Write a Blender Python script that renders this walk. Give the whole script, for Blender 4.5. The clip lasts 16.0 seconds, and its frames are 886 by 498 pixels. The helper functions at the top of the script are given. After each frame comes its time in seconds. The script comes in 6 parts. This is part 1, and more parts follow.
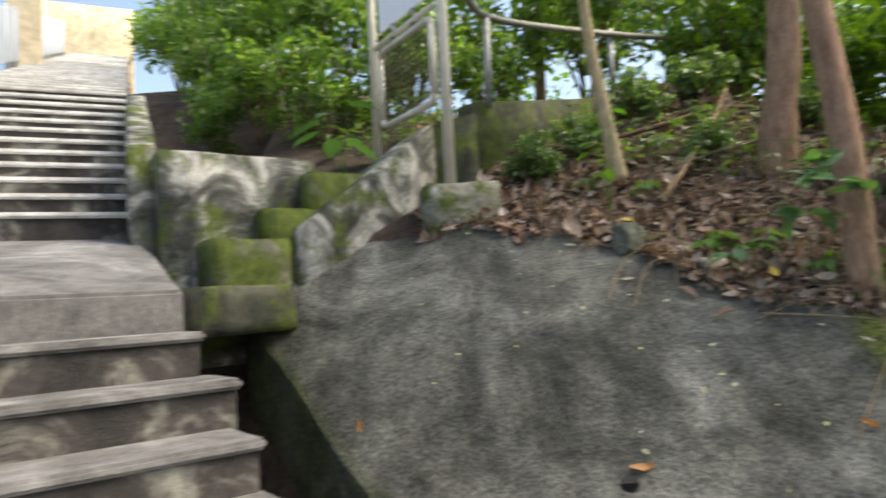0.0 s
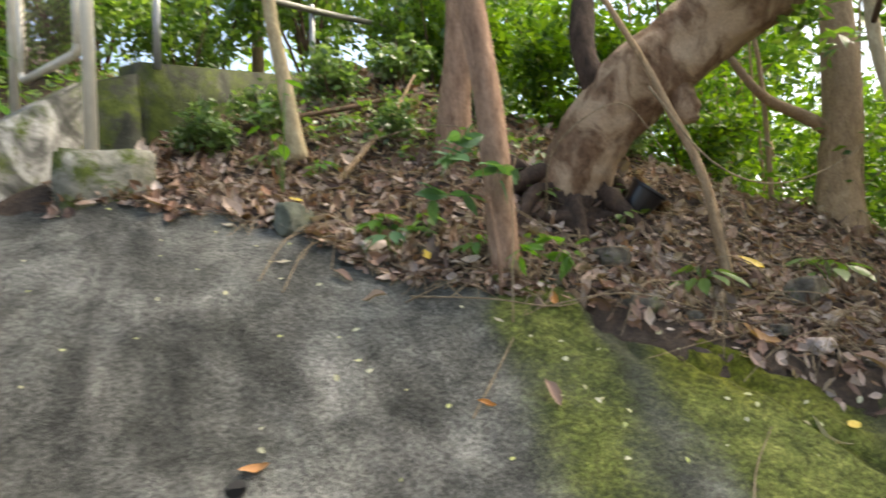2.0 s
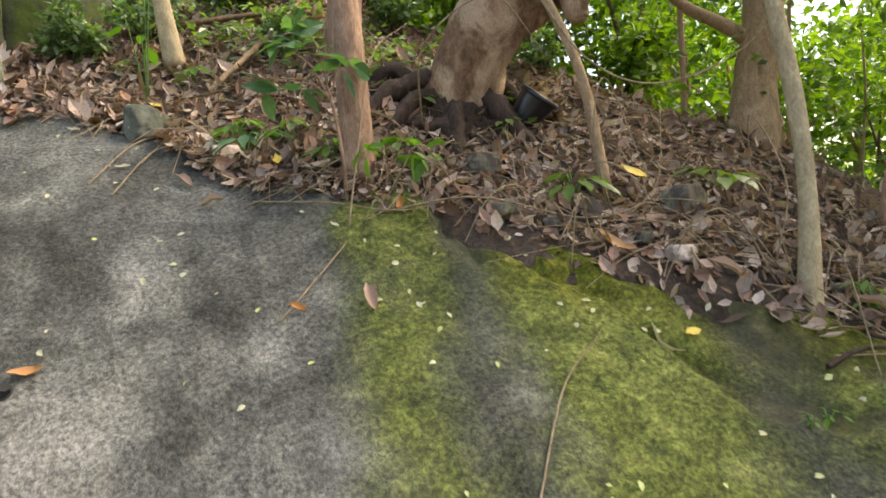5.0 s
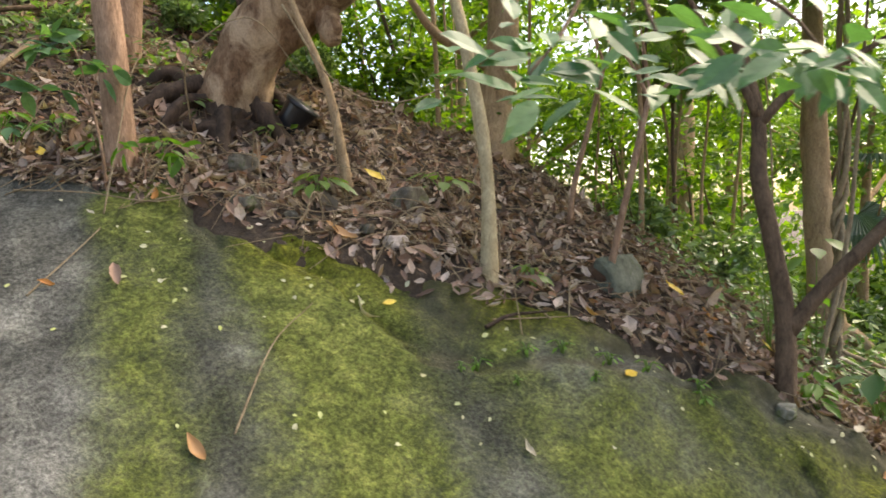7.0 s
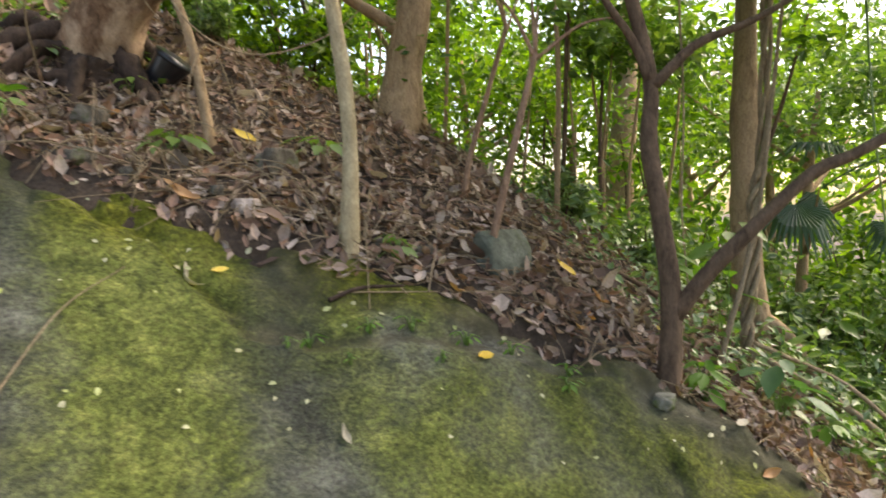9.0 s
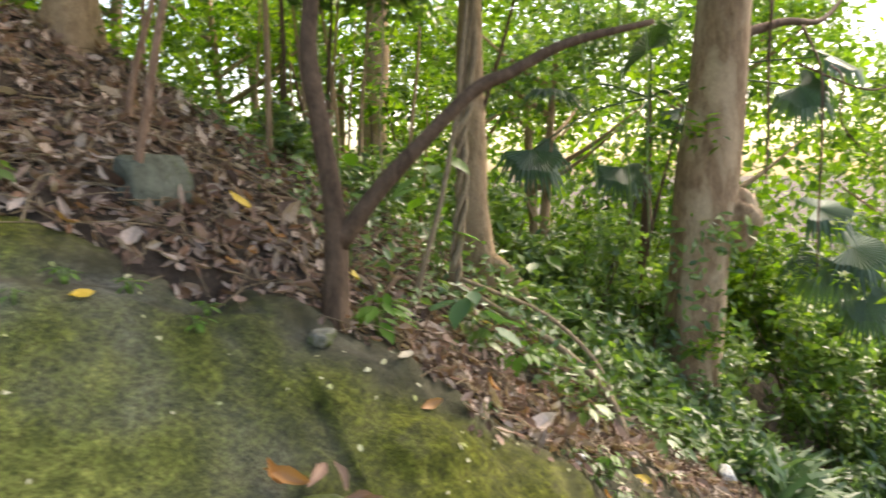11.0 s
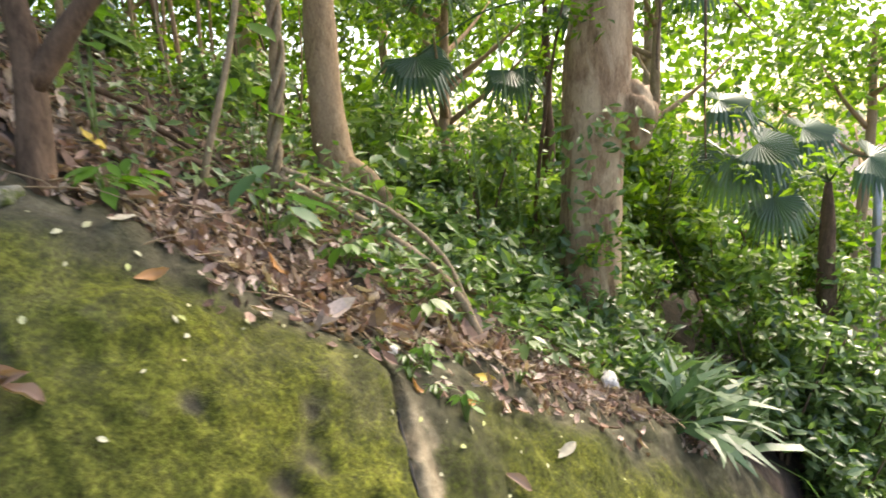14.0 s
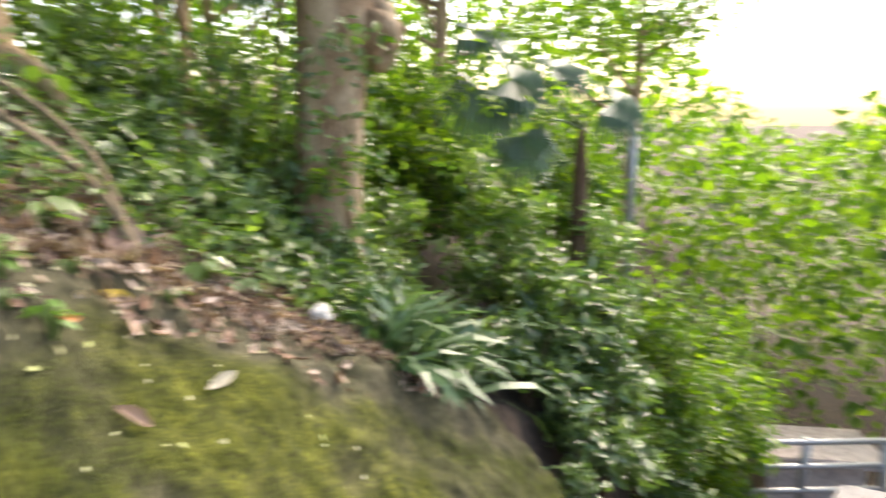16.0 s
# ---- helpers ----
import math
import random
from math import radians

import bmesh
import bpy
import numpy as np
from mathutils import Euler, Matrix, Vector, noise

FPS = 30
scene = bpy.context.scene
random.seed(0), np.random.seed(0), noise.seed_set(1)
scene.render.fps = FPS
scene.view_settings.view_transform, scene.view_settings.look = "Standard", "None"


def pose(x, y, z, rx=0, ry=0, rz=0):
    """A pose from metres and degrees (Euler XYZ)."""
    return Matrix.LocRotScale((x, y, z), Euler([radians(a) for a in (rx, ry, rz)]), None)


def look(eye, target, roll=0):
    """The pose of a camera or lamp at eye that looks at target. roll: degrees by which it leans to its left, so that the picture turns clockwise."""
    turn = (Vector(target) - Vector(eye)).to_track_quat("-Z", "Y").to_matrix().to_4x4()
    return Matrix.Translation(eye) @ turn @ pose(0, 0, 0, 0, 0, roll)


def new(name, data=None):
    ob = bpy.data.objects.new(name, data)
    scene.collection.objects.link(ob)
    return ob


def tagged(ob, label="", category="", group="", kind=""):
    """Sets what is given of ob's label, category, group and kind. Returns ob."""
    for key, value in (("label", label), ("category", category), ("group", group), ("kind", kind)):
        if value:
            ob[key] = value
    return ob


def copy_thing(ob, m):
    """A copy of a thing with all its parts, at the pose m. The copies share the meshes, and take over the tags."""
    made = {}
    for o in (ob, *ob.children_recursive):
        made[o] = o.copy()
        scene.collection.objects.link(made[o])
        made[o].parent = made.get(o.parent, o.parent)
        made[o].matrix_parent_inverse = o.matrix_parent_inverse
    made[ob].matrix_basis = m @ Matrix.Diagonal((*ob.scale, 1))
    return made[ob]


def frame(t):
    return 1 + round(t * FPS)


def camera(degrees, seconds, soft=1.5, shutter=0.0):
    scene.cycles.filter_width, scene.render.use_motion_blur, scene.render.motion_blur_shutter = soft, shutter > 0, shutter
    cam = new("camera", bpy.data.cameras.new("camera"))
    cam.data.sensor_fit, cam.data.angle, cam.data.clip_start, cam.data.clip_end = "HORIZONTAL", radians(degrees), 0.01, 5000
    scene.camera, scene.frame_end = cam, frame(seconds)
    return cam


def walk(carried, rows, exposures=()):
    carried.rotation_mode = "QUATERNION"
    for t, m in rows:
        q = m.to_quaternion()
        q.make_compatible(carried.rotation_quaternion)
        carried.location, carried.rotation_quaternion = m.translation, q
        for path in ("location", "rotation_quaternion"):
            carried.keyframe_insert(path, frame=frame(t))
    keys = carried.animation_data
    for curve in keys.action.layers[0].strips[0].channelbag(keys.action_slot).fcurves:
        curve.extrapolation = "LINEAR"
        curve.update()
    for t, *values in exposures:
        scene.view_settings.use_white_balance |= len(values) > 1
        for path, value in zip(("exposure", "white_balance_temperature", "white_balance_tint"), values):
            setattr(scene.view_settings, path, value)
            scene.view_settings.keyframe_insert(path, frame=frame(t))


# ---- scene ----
cam = camera(65.9, 16.0, soft=1.6, shutter=0.6)
METRES, EYE, TILT, LEAN, TURN = 6.3, 1.5, 4.5, 3.6, 0.0
ROWS = [
    (0.0, 0.0, 0.0, 0.0, -0.0, -0.0, -0.0),
    (0.5, 0.0139, 0.001, 0.0004, -9.17, 0.71, -0.1),
    (1.0, 0.0264, 0.0062, -0.002, -15.87, 0.3, -0.99),
    (1.5, 0.046, 0.0165, -0.0042, -18.06, -0.49, -0.95),
    (2.0, 0.0932, 0.036, -0.0097, -20.22, -0.43, -0.94),
    (2.5, 0.1253, 0.0544, -0.0141, -23.4, -2.0, -0.95),
    (3.0, 0.1538, 0.0723, -0.015, -23.49, -2.55, -0.99),
    (5.5, 0.2138, -0.0005, -0.0415, -20.03, -5.8, -1.27),
    (6.0, 0.2143, -0.0347, -0.036, -26.19, -6.68, -3.43),
    (6.5, 0.2253, -0.0617, -0.0359, -32.22, -5.17, -3.63),
    (7.0, 0.2398, -0.0963, -0.0376, -33.4, -4.53, -2.95),
    (7.5, 0.2552, -0.1073, -0.0405, -33.7, -4.69, -3.48),
    (8.0, 0.2838, -0.0971, -0.0447, -33.74, -4.44, -3.98),
    (10.5, 0.447, -0.1352, -0.0704, -43.5, -7.33, -5.86),
    (11.0, 0.4755, -0.1461, -0.0782, -50.17, -6.66, -4.79),
    (11.5, 0.5054, -0.1644, -0.1018, -52.24, -6.07, -5.28),
    (12.0, 0.5419, -0.1679, -0.121, -54.1, -6.63, -6.36),
    (12.5, 0.5774, -0.1618, -0.1337, -54.84, -5.13, -5.85),
    (13.0, 0.589, -0.1701, -0.1339, -50.07, -7.7, -1.79),
    (13.5, 0.5999, -0.197, -0.1384, -50.02, -8.7, -1.32),
    (14.0, 0.6291, -0.2095, -0.1604, -52.49, -8.86, -2.05),
    (14.5, 0.658, -0.2243, -0.1721, -52.63, -7.12, -2.05),
    (15.0, 0.6955, -0.25, -0.197, -51.65, -9.96, -2.35),
    (15.5, 0.7279, -0.2604, -0.2149, -54.02, -10.19, -3.63),
    (16.0, 0.7597, -0.2737, -0.2238, -66.58, -9.82, -5.32),
]
walk(cam, [(t, pose(0, 0, EYE, TILT, LEAN, TURN) @ pose(METRES * x, METRES * y, METRES * z, 90 + pitch, roll, yaw)) for t, x, y, z, yaw, pitch, roll in ROWS],
     [(0.0, 1.28, 7250, 9), (3.0, 1.90, 7700, 11), (8.0, 1.84, 7900, 12), (12.0, 1.96, 7700, 13), (16.0, 2.14, 7400, 15)])

from mathutils import bvhtree

# ---- light ----
world = bpy.data.worlds.new("sky")
scene.world = world
world.use_nodes = True
wn, wl = world.node_tree.nodes, world.node_tree.links
sky = wn.new("ShaderNodeTexSky")
sky.sky_type = "NISHITA"
sky.sun_disc = False
sky.sun_elevation = radians(50)
sky.sun_rotation = radians(95)
sky.air_density, sky.dust_density, sky.ozone_density = 1.0, 3.0, 1.0
wl.new(sky.outputs[0], wn["Background"].inputs[0])
wn["Background"].inputs[1].default_value = 0.15

sun = new("sun", bpy.data.lights.new("sun", "SUN"))
sun.data.energy = 2.4
sun.data.angle = radians(40)
sun.data.color = (1.0, 0.96, 0.88)
sun.matrix_world = look((0, 0, 0), (-0.66, 0.06, -0.75))

# ---- materials ----
MATS = {}


def nodes_of(name):
    m = bpy.data.materials.new(name)
    m.use_nodes = True
    nt = m.node_tree
    return m, nt.nodes, nt.links, nt.nodes["Principled BSDF"]


def tex_noise(n, l, vec, scale, detail=6, rough=0.6, dist=0.0):
    t = n.new("ShaderNodeTexNoise")
    t.inputs["Scale"].default_value = scale
    t.inputs["Detail"].default_value = detail
    t.inputs["Roughness"].default_value = rough
    t.inputs["Distortion"].default_value = dist
    l.new(vec, t.inputs["Vector"])
    return t.outputs["Fac"]


def ramp(n, l, fac, stops):
    r = n.new("ShaderNodeValToRGB")
    e = r.color_ramp.elements
    while len(e) < len(stops):
        e.new(0.5)
    for el, (p, c) in zip(e, stops):
        el.position = p
        el.color = (*c, 1) if len(c) == 3 else c
    l.new(fac, r.inputs["Fac"])
    return r.outputs["Color"]


def grey(v):
    return (v, v, v)


def mix(n, l, fac, a, b, mode="MIX"):
    m = n.new("ShaderNodeMix")
    m.data_type = "RGBA"
    m.blend_type = mode
    for sock, v in ((m.inputs[0], fac), (m.inputs[6], a), (m.inputs[7], b)):
        if isinstance(v, (int, float)):
            sock.default_value = v
        elif isinstance(v, tuple):
            sock.default_value = (*v, 1)
        else:
            l.new(v, sock)
    return m.outputs[2]


def bump(n, l, bsdf, height, strength=0.5, distance=0.02, normal=None):
    b = n.new("ShaderNodeBump")
    b.inputs["Strength"].default_value = strength
    b.inputs["Distance"].default_value = distance
    l.new(height, b.inputs["Height"])
    if normal is not None:
        l.new(normal, b.inputs["Normal"])
    l.new(b.outputs["Normal"], bsdf.inputs["Normal"])
    return b.outputs["Normal"]


def coords(n, l, scale=(1, 1, 1), kind="Object", rot=(0, 0, 0)):
    tc = n.new("ShaderNodeTexCoord")
    mp = n.new("ShaderNodeMapping")
    mp.inputs["Scale"].default_value = scale
    mp.inputs["Rotation"].default_value = rot
    l.new(tc.outputs[kind], mp.inputs["Vector"])
    return mp.outputs["Vector"]


def attr(n, name):
    a = n.new("ShaderNodeAttribute")
    a.attribute_name = name
    return a.outputs["Fac"]


def mat_bank():
    """Weathered sprayed concrete with grey blotches, black algae and moss; the dark blotches also paint in relief
    shadow; 'moss' and 'rock' attributes say where each grows.
    """
    m, n, l, b = nodes_of("bank_concrete")
    v = coords(n, l)
    big = tex_noise(n, l, v, 1.7, 5, 0.65, 0.6)
    streak = tex_noise(n, l, coords(n, l, (2.2, 0.8, 0.8), rot=(0, 0, 0.65)), 1.6, 5, 0.6, 0.4)
    fine = tex_noise(n, l, v, 55, 5, 0.75)
    mid = tex_noise(n, l, v, 9, 6, 0.7)
    grit = tex_noise(n, l, v, 190, 3, 0.8)
    # strong contrast here also paints the shadows of the bank's relief
    conc = ramp(n, l, big, [(0.34, (0.06, 0.062, 0.052)), (0.47, (0.135, 0.137, 0.12)), (0.58, (0.215, 0.215, 0.19)), (0.72, (0.30, 0.298, 0.265))])
    streak_tone = ramp(n, l, streak, [(0.36, grey(0.38)), (0.5, grey(0.75)), (0.66, grey(1.1))])
    conc = mix(n, l, 0.85, conc, streak_tone, "MULTIPLY")
    speck = ramp(n, l, fine, [(0.36, grey(0.25)), (0.5, grey(0.92)), (0.64, grey(1.7))])
    conc = mix(n, l, 0.8, conc, speck, "MULTIPLY")
    gr = ramp(n, l, grit, [(0.3, grey(0.6)), (0.7, grey(1.25))])
    conc = mix(n, l, 0.6, conc, gr, "MULTIPLY")
    rockc = ramp(n, l, mid, [(0.3, (0.036, 0.033, 0.019)), (0.55, (0.095, 0.087, 0.050)), (0.75, (0.20, 0.18, 0.115))])
    base = mix(n, l, attr(n, "rock"), conc, rockc)
    base = mix(n, l, attr(n, "bare"), base, ramp(n, l, mid, [(0.3, (0.10, 0.08, 0.05)), (0.5, (0.25, 0.21, 0.14)), (0.7, (0.40, 0.34, 0.24))]))
    mossn = tex_noise(n, l, v, 3.2, 8, 0.72, 0.5)
    ma = n.new("ShaderNodeMath")
    ma.operation = "ADD"
    l.new(attr(n, "moss"), ma.inputs[0])
    l.new(mossn, ma.inputs[1])
    mb = n.new("ShaderNodeMath")
    mb.operation = "MULTIPLY_ADD"
    l.new(fine, mb.inputs[0])
    mb.inputs[1].default_value = 0.75
    l.new(ma.outputs[0], mb.inputs[2])
    mk = n.new("ShaderNodeMapRange")
    mk.inputs["From Min"].default_value = 0.95
    mk.inputs["From Max"].default_value = 1.85
    l.new(mb.outputs[0], mk.inputs["Value"])
    old = ramp(n, l, mid, [(0.28, (0.018, 0.026, 0.008)), (0.5, (0.045, 0.06, 0.014)), (0.7, (0.10, 0.125, 0.03))])
    fresh = ramp(n, l, mid, [(0.28, (0.05, 0.063, 0.017)), (0.48, (0.125, 0.150, 0.034)), (0.7, (0.235, 0.253, 0.070))])
    mossc = mix(n, l, attr(n, "young"), old, fresh)
    tuft = ramp(n, l, tex_noise(n, l, v, 30, 6, 0.75), [(0.34, grey(0.35)), (0.5, grey(0.95)), (0.66, grey(1.5))])
    mossc = mix(n, l, 0.8, mossc, tuft, "MULTIPLY")
    mossc = mix(n, l, 0.7, mossc, speck, "MULTIPLY")
    # the moss of the rock is a yellower kind
    mossc = mix(n, l, attr(n, "rock"), mossc, mix(n, l, 1.0, mossc, (0.86, 0.80, 0.35), "MULTIPLY"))
    base = mix(n, l, mk.outputs[0], base, mossc)
    l.new(base, b.inputs["Base Color"])
    b.inputs["Roughness"].default_value = 0.93
    b.inputs["Specular IOR Level"].default_value = 0.25
    n1 = bump(n, l, b, mid, 0.6, 0.05)
    n2 = bump(n, l, b, fine, 0.9, 0.018, n1)
    bump(n, l, b, grit, 0.5, 0.004, n2)
    return m


def mat_concrete(name, tones, moss=0.0, scale=1.0, low=0.33, span=0.36):
    m, n, l, b = nodes_of(name)
    v = coords(n, l)
    big = tex_noise(n, l, v, 2.3 * scale, 5, 0.65, 0.8)
    mid = tex_noise(n, l, v, 11 * scale, 6, 0.7)
    fine = tex_noise(n, l, v, 90 * scale, 4, 0.75)
    k = len(tones) - 1
    c = ramp(n, l, big, [(low + span * i / k, t) for i, t in enumerate(tones)])
    c = mix(n, l, 0.75, c, ramp(n, l, mid, [(0.3, grey(0.5)), (0.52, grey(1.0)), (0.72, grey(1.25))]), "MULTIPLY")
    c = mix(n, l, 0.5, c, ramp(n, l, fine, [(0.3, grey(0.6)), (0.7, grey(1.25))]), "MULTIPLY")
    if moss > 0:
        mn = tex_noise(n, l, v, 2.9 * scale, 7, 0.7, 0.4)
        f = ramp(n, l, mn, [(0.62 - moss * 0.3, grey(0.0)), (0.74 - moss * 0.3, grey(1.0))])
        c = mix(n, l, f, c, ramp(n, l, mid, [(0.3, (0.03, 0.045, 0.008)), (0.7, (0.11, 0.14, 0.025))]))
    l.new(c, b.inputs["Base Color"])
    b.inputs["Roughness"].default_value = 0.9
    b.inputs["Specular IOR Level"].default_value = 0.3
    n1 = bump(n, l, b, mid, 0.55, 0.03)
    bump(n, l, b, fine, 0.6, 0.005, n1)
    return m


def mat_soil():
    m, n, l, b = nodes_of("leaf_mould")
    v = coords(n, l)
    mid = tex_noise(n, l, v, 6, 7, 0.7, 0.4)
    fine = tex_noise(n, l, v, 45, 5, 0.75)
    c = ramp(n, l, mid, [(0.3, (0.022, 0.015, 0.010)), (0.5, (0.055, 0.037, 0.025)), (0.72, (0.115, 0.08, 0.055))])
    c = mix(n, l, 0.8, c, ramp(n, l, fine, [(0.3, grey(0.45)), (0.7, grey(1.4))]), "MULTIPLY")
    l.new(c, b.inputs["Base Color"])
    b.inputs["Roughness"].default_value = 0.95
    n1 = bump(n, l, b, mid, 0.8, 0.06)
    bump(n, l, b, fine, 0.9, 0.02, n1)
    return m


def mat_bark(name, dark, light, patch=None, zscale=0.35, scale=1.0):
    m, n, l, b = nodes_of(name)
    v = coords(n, l, (1, 1, zscale))
    big = tex_noise(n, l, v, 4.5 * scale, 5, 0.6, 0.6)
    mid = tex_noise(n, l, v, 22 * scale, 6, 0.7, 0.3)
    fine = tex_noise(n, l, v, 110 * scale, 4, 0.7)
    c = ramp(n, l, mid, [(0.32, dark), (0.66, light)])
    if patch:
        c = mix(n, l, ramp(n, l, big, [(0.46, grey(0)), (0.58, grey(1))]), c, patch)
    c = mix(n, l, 0.7, c, ramp(n, l, fine, [(0.3, grey(0.6)), (0.7, grey(1.3))]), "MULTIPLY")
    l.new(c, b.inputs["Base Color"])
    b.inputs["Roughness"].default_value = 0.88
    b.inputs["Specular IOR Level"].default_value = 0.25
    n1 = bump(n, l, b, mid, 0.7, 0.02)
    bump(n, l, b, fine, 0.5, 0.005, n1)
    return m


def mat_leaf(name, stops, translucency=0.35, rough=0.45, spec=0.5, island=True):
    """A leaf: colour varies from leaf to leaf, light shines through it."""
    m, n, l, b = nodes_of(name)
    g = n.new("ShaderNodeNewGeometry")
    if island:
        rnd = g.outputs["Random Per Island"]
    else:
        rnd = n.new("ShaderNodeObjectInfo").outputs["Random"]
    k = len(stops) - 1
    c = ramp(n, l, rnd, [(i / k, s) for i, s in enumerate(stops)])
    v = coords(n, l)
    c = mix(n, l, 0.6, c, ramp(n, l, tex_noise(n, l, v, 70, 4, 0.7), [(0.3, grey(0.65)), (0.7, grey(1.25))]), "MULTIPLY")
    l.new(c, b.inputs["Base Color"])
    b.inputs["Roughness"].default_value = rough
    b.inputs["Specular IOR Level"].default_value = spec
    if translucency > 0:
        t = n.new("ShaderNodeBsdfTranslucent")
        tc = mix(n, l, 1.0, c, (1.35, 1.5, 0.55), "MULTIPLY")
        l.new(tc, t.inputs["Color"])
        ms = n.new("ShaderNodeMixShader")
        ms.inputs[0].default_value = translucency
        l.new(b.outputs[0], ms.inputs[1])
        l.new(t.outputs[0], ms.inputs[2])
        l.new(ms.outputs[0], n["Material Output"].inputs["Surface"])
    return m


def mat_plain(name, color, rough=0.6, metal=0.0, wear=0.35, scale=14):
    m, n, l, b = nodes_of(name)
    v = coords(n, l)
    f = tex_noise(n, l, v, scale, 6, 0.7, 0.3)
    c = mix(n, l, wear, color, ramp(n, l, f, [(0.3, tuple(0.35 * x for x in color)), (0.7, tuple(min(1.0, 1.15 * x) for x in color))]))
    l.new(c, b.inputs["Base Color"])
    b.inputs["Roughness"].default_value = rough
    b.inputs["Metallic"].default_value = metal
    bump(n, l, b, f, 0.2, 0.003)
    return m


M_BANK = mat_bank()
M_SOIL = mat_soil()
M_STEP = mat_concrete("stair_concrete", [(0.09, 0.086, 0.082), (0.18, 0.174, 0.166), (0.31, 0.305, 0.295)])
# darker than the treads, with a few pale blotches
M_RISER = mat_concrete("dark_riser", [(0.03, 0.027, 0.025), (0.065, 0.057, 0.052), (0.27, 0.265, 0.22)], 0.0, 1.2, 0.40, 0.24)
# pale enough to stand for brightly lit tread tops hidden from the low eye
M_NOSING = mat_concrete("pale_nosing", [(0.42, 0.41, 0.39), (0.6, 0.59, 0.57), (0.72, 0.71, 0.69)])
M_WALL = mat_concrete("mossy_wall", [(0.04, 0.043, 0.035), (0.13, 0.13, 0.115), (0.44, 0.43, 0.39)], 0.45, 1.3, 0.40, 0.22)
M_MOSSWALL = mat_concrete("green_wall", [(0.05, 0.055, 0.035), (0.12, 0.12, 0.09), (0.34, 0.32, 0.26)], 0.85)
M_FOOT = mat_concrete("pale_mossy_block", [(0.10, 0.10, 0.075), (0.26, 0.25, 0.20), (0.44, 0.43, 0.36)], 0.5, 2.0)
M_OLDWALL = mat_concrete("dark_old_wall", [(0.025, 0.027, 0.02), (0.055, 0.058, 0.042), (0.12, 0.12, 0.09)], 0.55)
M_BARK_RED = mat_bark("reddish_bark", (0.17, 0.098, 0.062), (0.41, 0.265, 0.18))
M_BARK_BIG = mat_bark("flaking_bark", (0.10, 0.055, 0.03), (0.27, 0.165, 0.10), (0.45, 0.32, 0.21), 0.6)
M_BARK_PALE = mat_bark("pale_smooth_bark", (0.30, 0.235, 0.135), (0.50, 0.41, 0.255), None, 0.5)
M_BARK_DARK = mat_bark("dark_thin_bark", (0.055, 0.035, 0.022), (0.16, 0.105, 0.068))
M_BARK_GREY = mat_bark("grey_brown_bark", (0.19, 0.125, 0.07), (0.46, 0.325, 0.195), (0.33, 0.23, 0.14), 0.4)
M_BARK_TALL = mat_bark("blotched_smooth_bark", (0.15, 0.09, 0.05), (0.40, 0.275, 0.17), (0.46, 0.345, 0.225), 0.25)
M_BARK_VINE = mat_bark("pale_vine_bark", (0.16, 0.115, 0.07), (0.34, 0.265, 0.17))
M_ROOT = mat_bark("dark_root_bark", (0.02, 0.014, 0.01), (0.085, 0.055, 0.04))
M_LEAF_LIME = mat_leaf("sunlit_leaves", [(0.03, 0.075, 0.010), (0.10, 0.19, 0.018), (0.20, 0.30, 0.030)], 0.55)
M_LEAF_MID = mat_leaf("green_leaves", [(0.04, 0.095, 0.022), (0.115, 0.205, 0.045), (0.21, 0.30, 0.08)], 0.48, 0.32, 0.8)
M_LEAF_DEEP = mat_leaf("deep_green_leaves", [(0.05, 0.10, 0.035), (0.12, 0.20, 0.07), (0.23, 0.32, 0.14)], 0.42, 0.30, 0.9)
M_LEAF_FRESH = mat_leaf("fresh_leaves", [(0.07, 0.17, 0.02), (0.12, 0.25, 0.03)], 0.45, 0.4)
M_LEAF_BLUE = mat_leaf("glossy_blue_green_leaves", [(0.04, 0.11, 0.05), (0.07, 0.16, 0.07), (0.11, 0.21, 0.08)], 0.35, 0.5, 0.5)
M_LEAF_STRAP = mat_leaf("pale_strap_leaves", [(0.05, 0.105, 0.045), (0.085, 0.16, 0.075), (0.14, 0.21, 0.11)], 0.3, 0.4, 0.6)
M_LEAF_PALM = mat_leaf("palm_leaves", [(0.03, 0.075, 0.03), (0.055, 0.115, 0.04)], 0.3, 0.35, 0.6)
M_DRY = mat_leaf("dry_litter", [(0.06, 0.038, 0.03), (0.19, 0.115, 0.085), (0.30, 0.20, 0.155), (0.09, 0.055, 0.042), (0.50, 0.39, 0.325), (0.24, 0.14, 0.10), (0.40, 0.275, 0.215), (0.56, 0.455, 0.39), (0.08, 0.05, 0.038), (0.34, 0.185, 0.115)], 0.12, 0.7, 0.35)
M_SPECK = mat_leaf("fallen_leaflets", [(0.40, 0.38, 0.20), (0.46, 0.45, 0.32), (0.34, 0.38, 0.12)], 0.1, 0.6, 0.3)
M_YELLOW = mat_leaf("yellow_leaf", [(0.62, 0.42, 0.05), (0.66, 0.50, 0.10)], 0.25, 0.5, 0.4, False)
M_ORANGE = mat_leaf("orange_leaf", [(0.44, 0.19, 0.05), (0.36, 0.20, 0.09)], 0.2, 0.5, 0.4, False)
M_PINK = mat_leaf("faded_brown_leaf", [(0.30, 0.19, 0.14), (0.36, 0.26, 0.20)], 0.12, 0.7, 0.3, False)
M_CREAM = mat_leaf("bleached_leaf", [(0.40, 0.36, 0.27), (0.46, 0.40, 0.31)], 0.15, 0.6, 0.3, False)
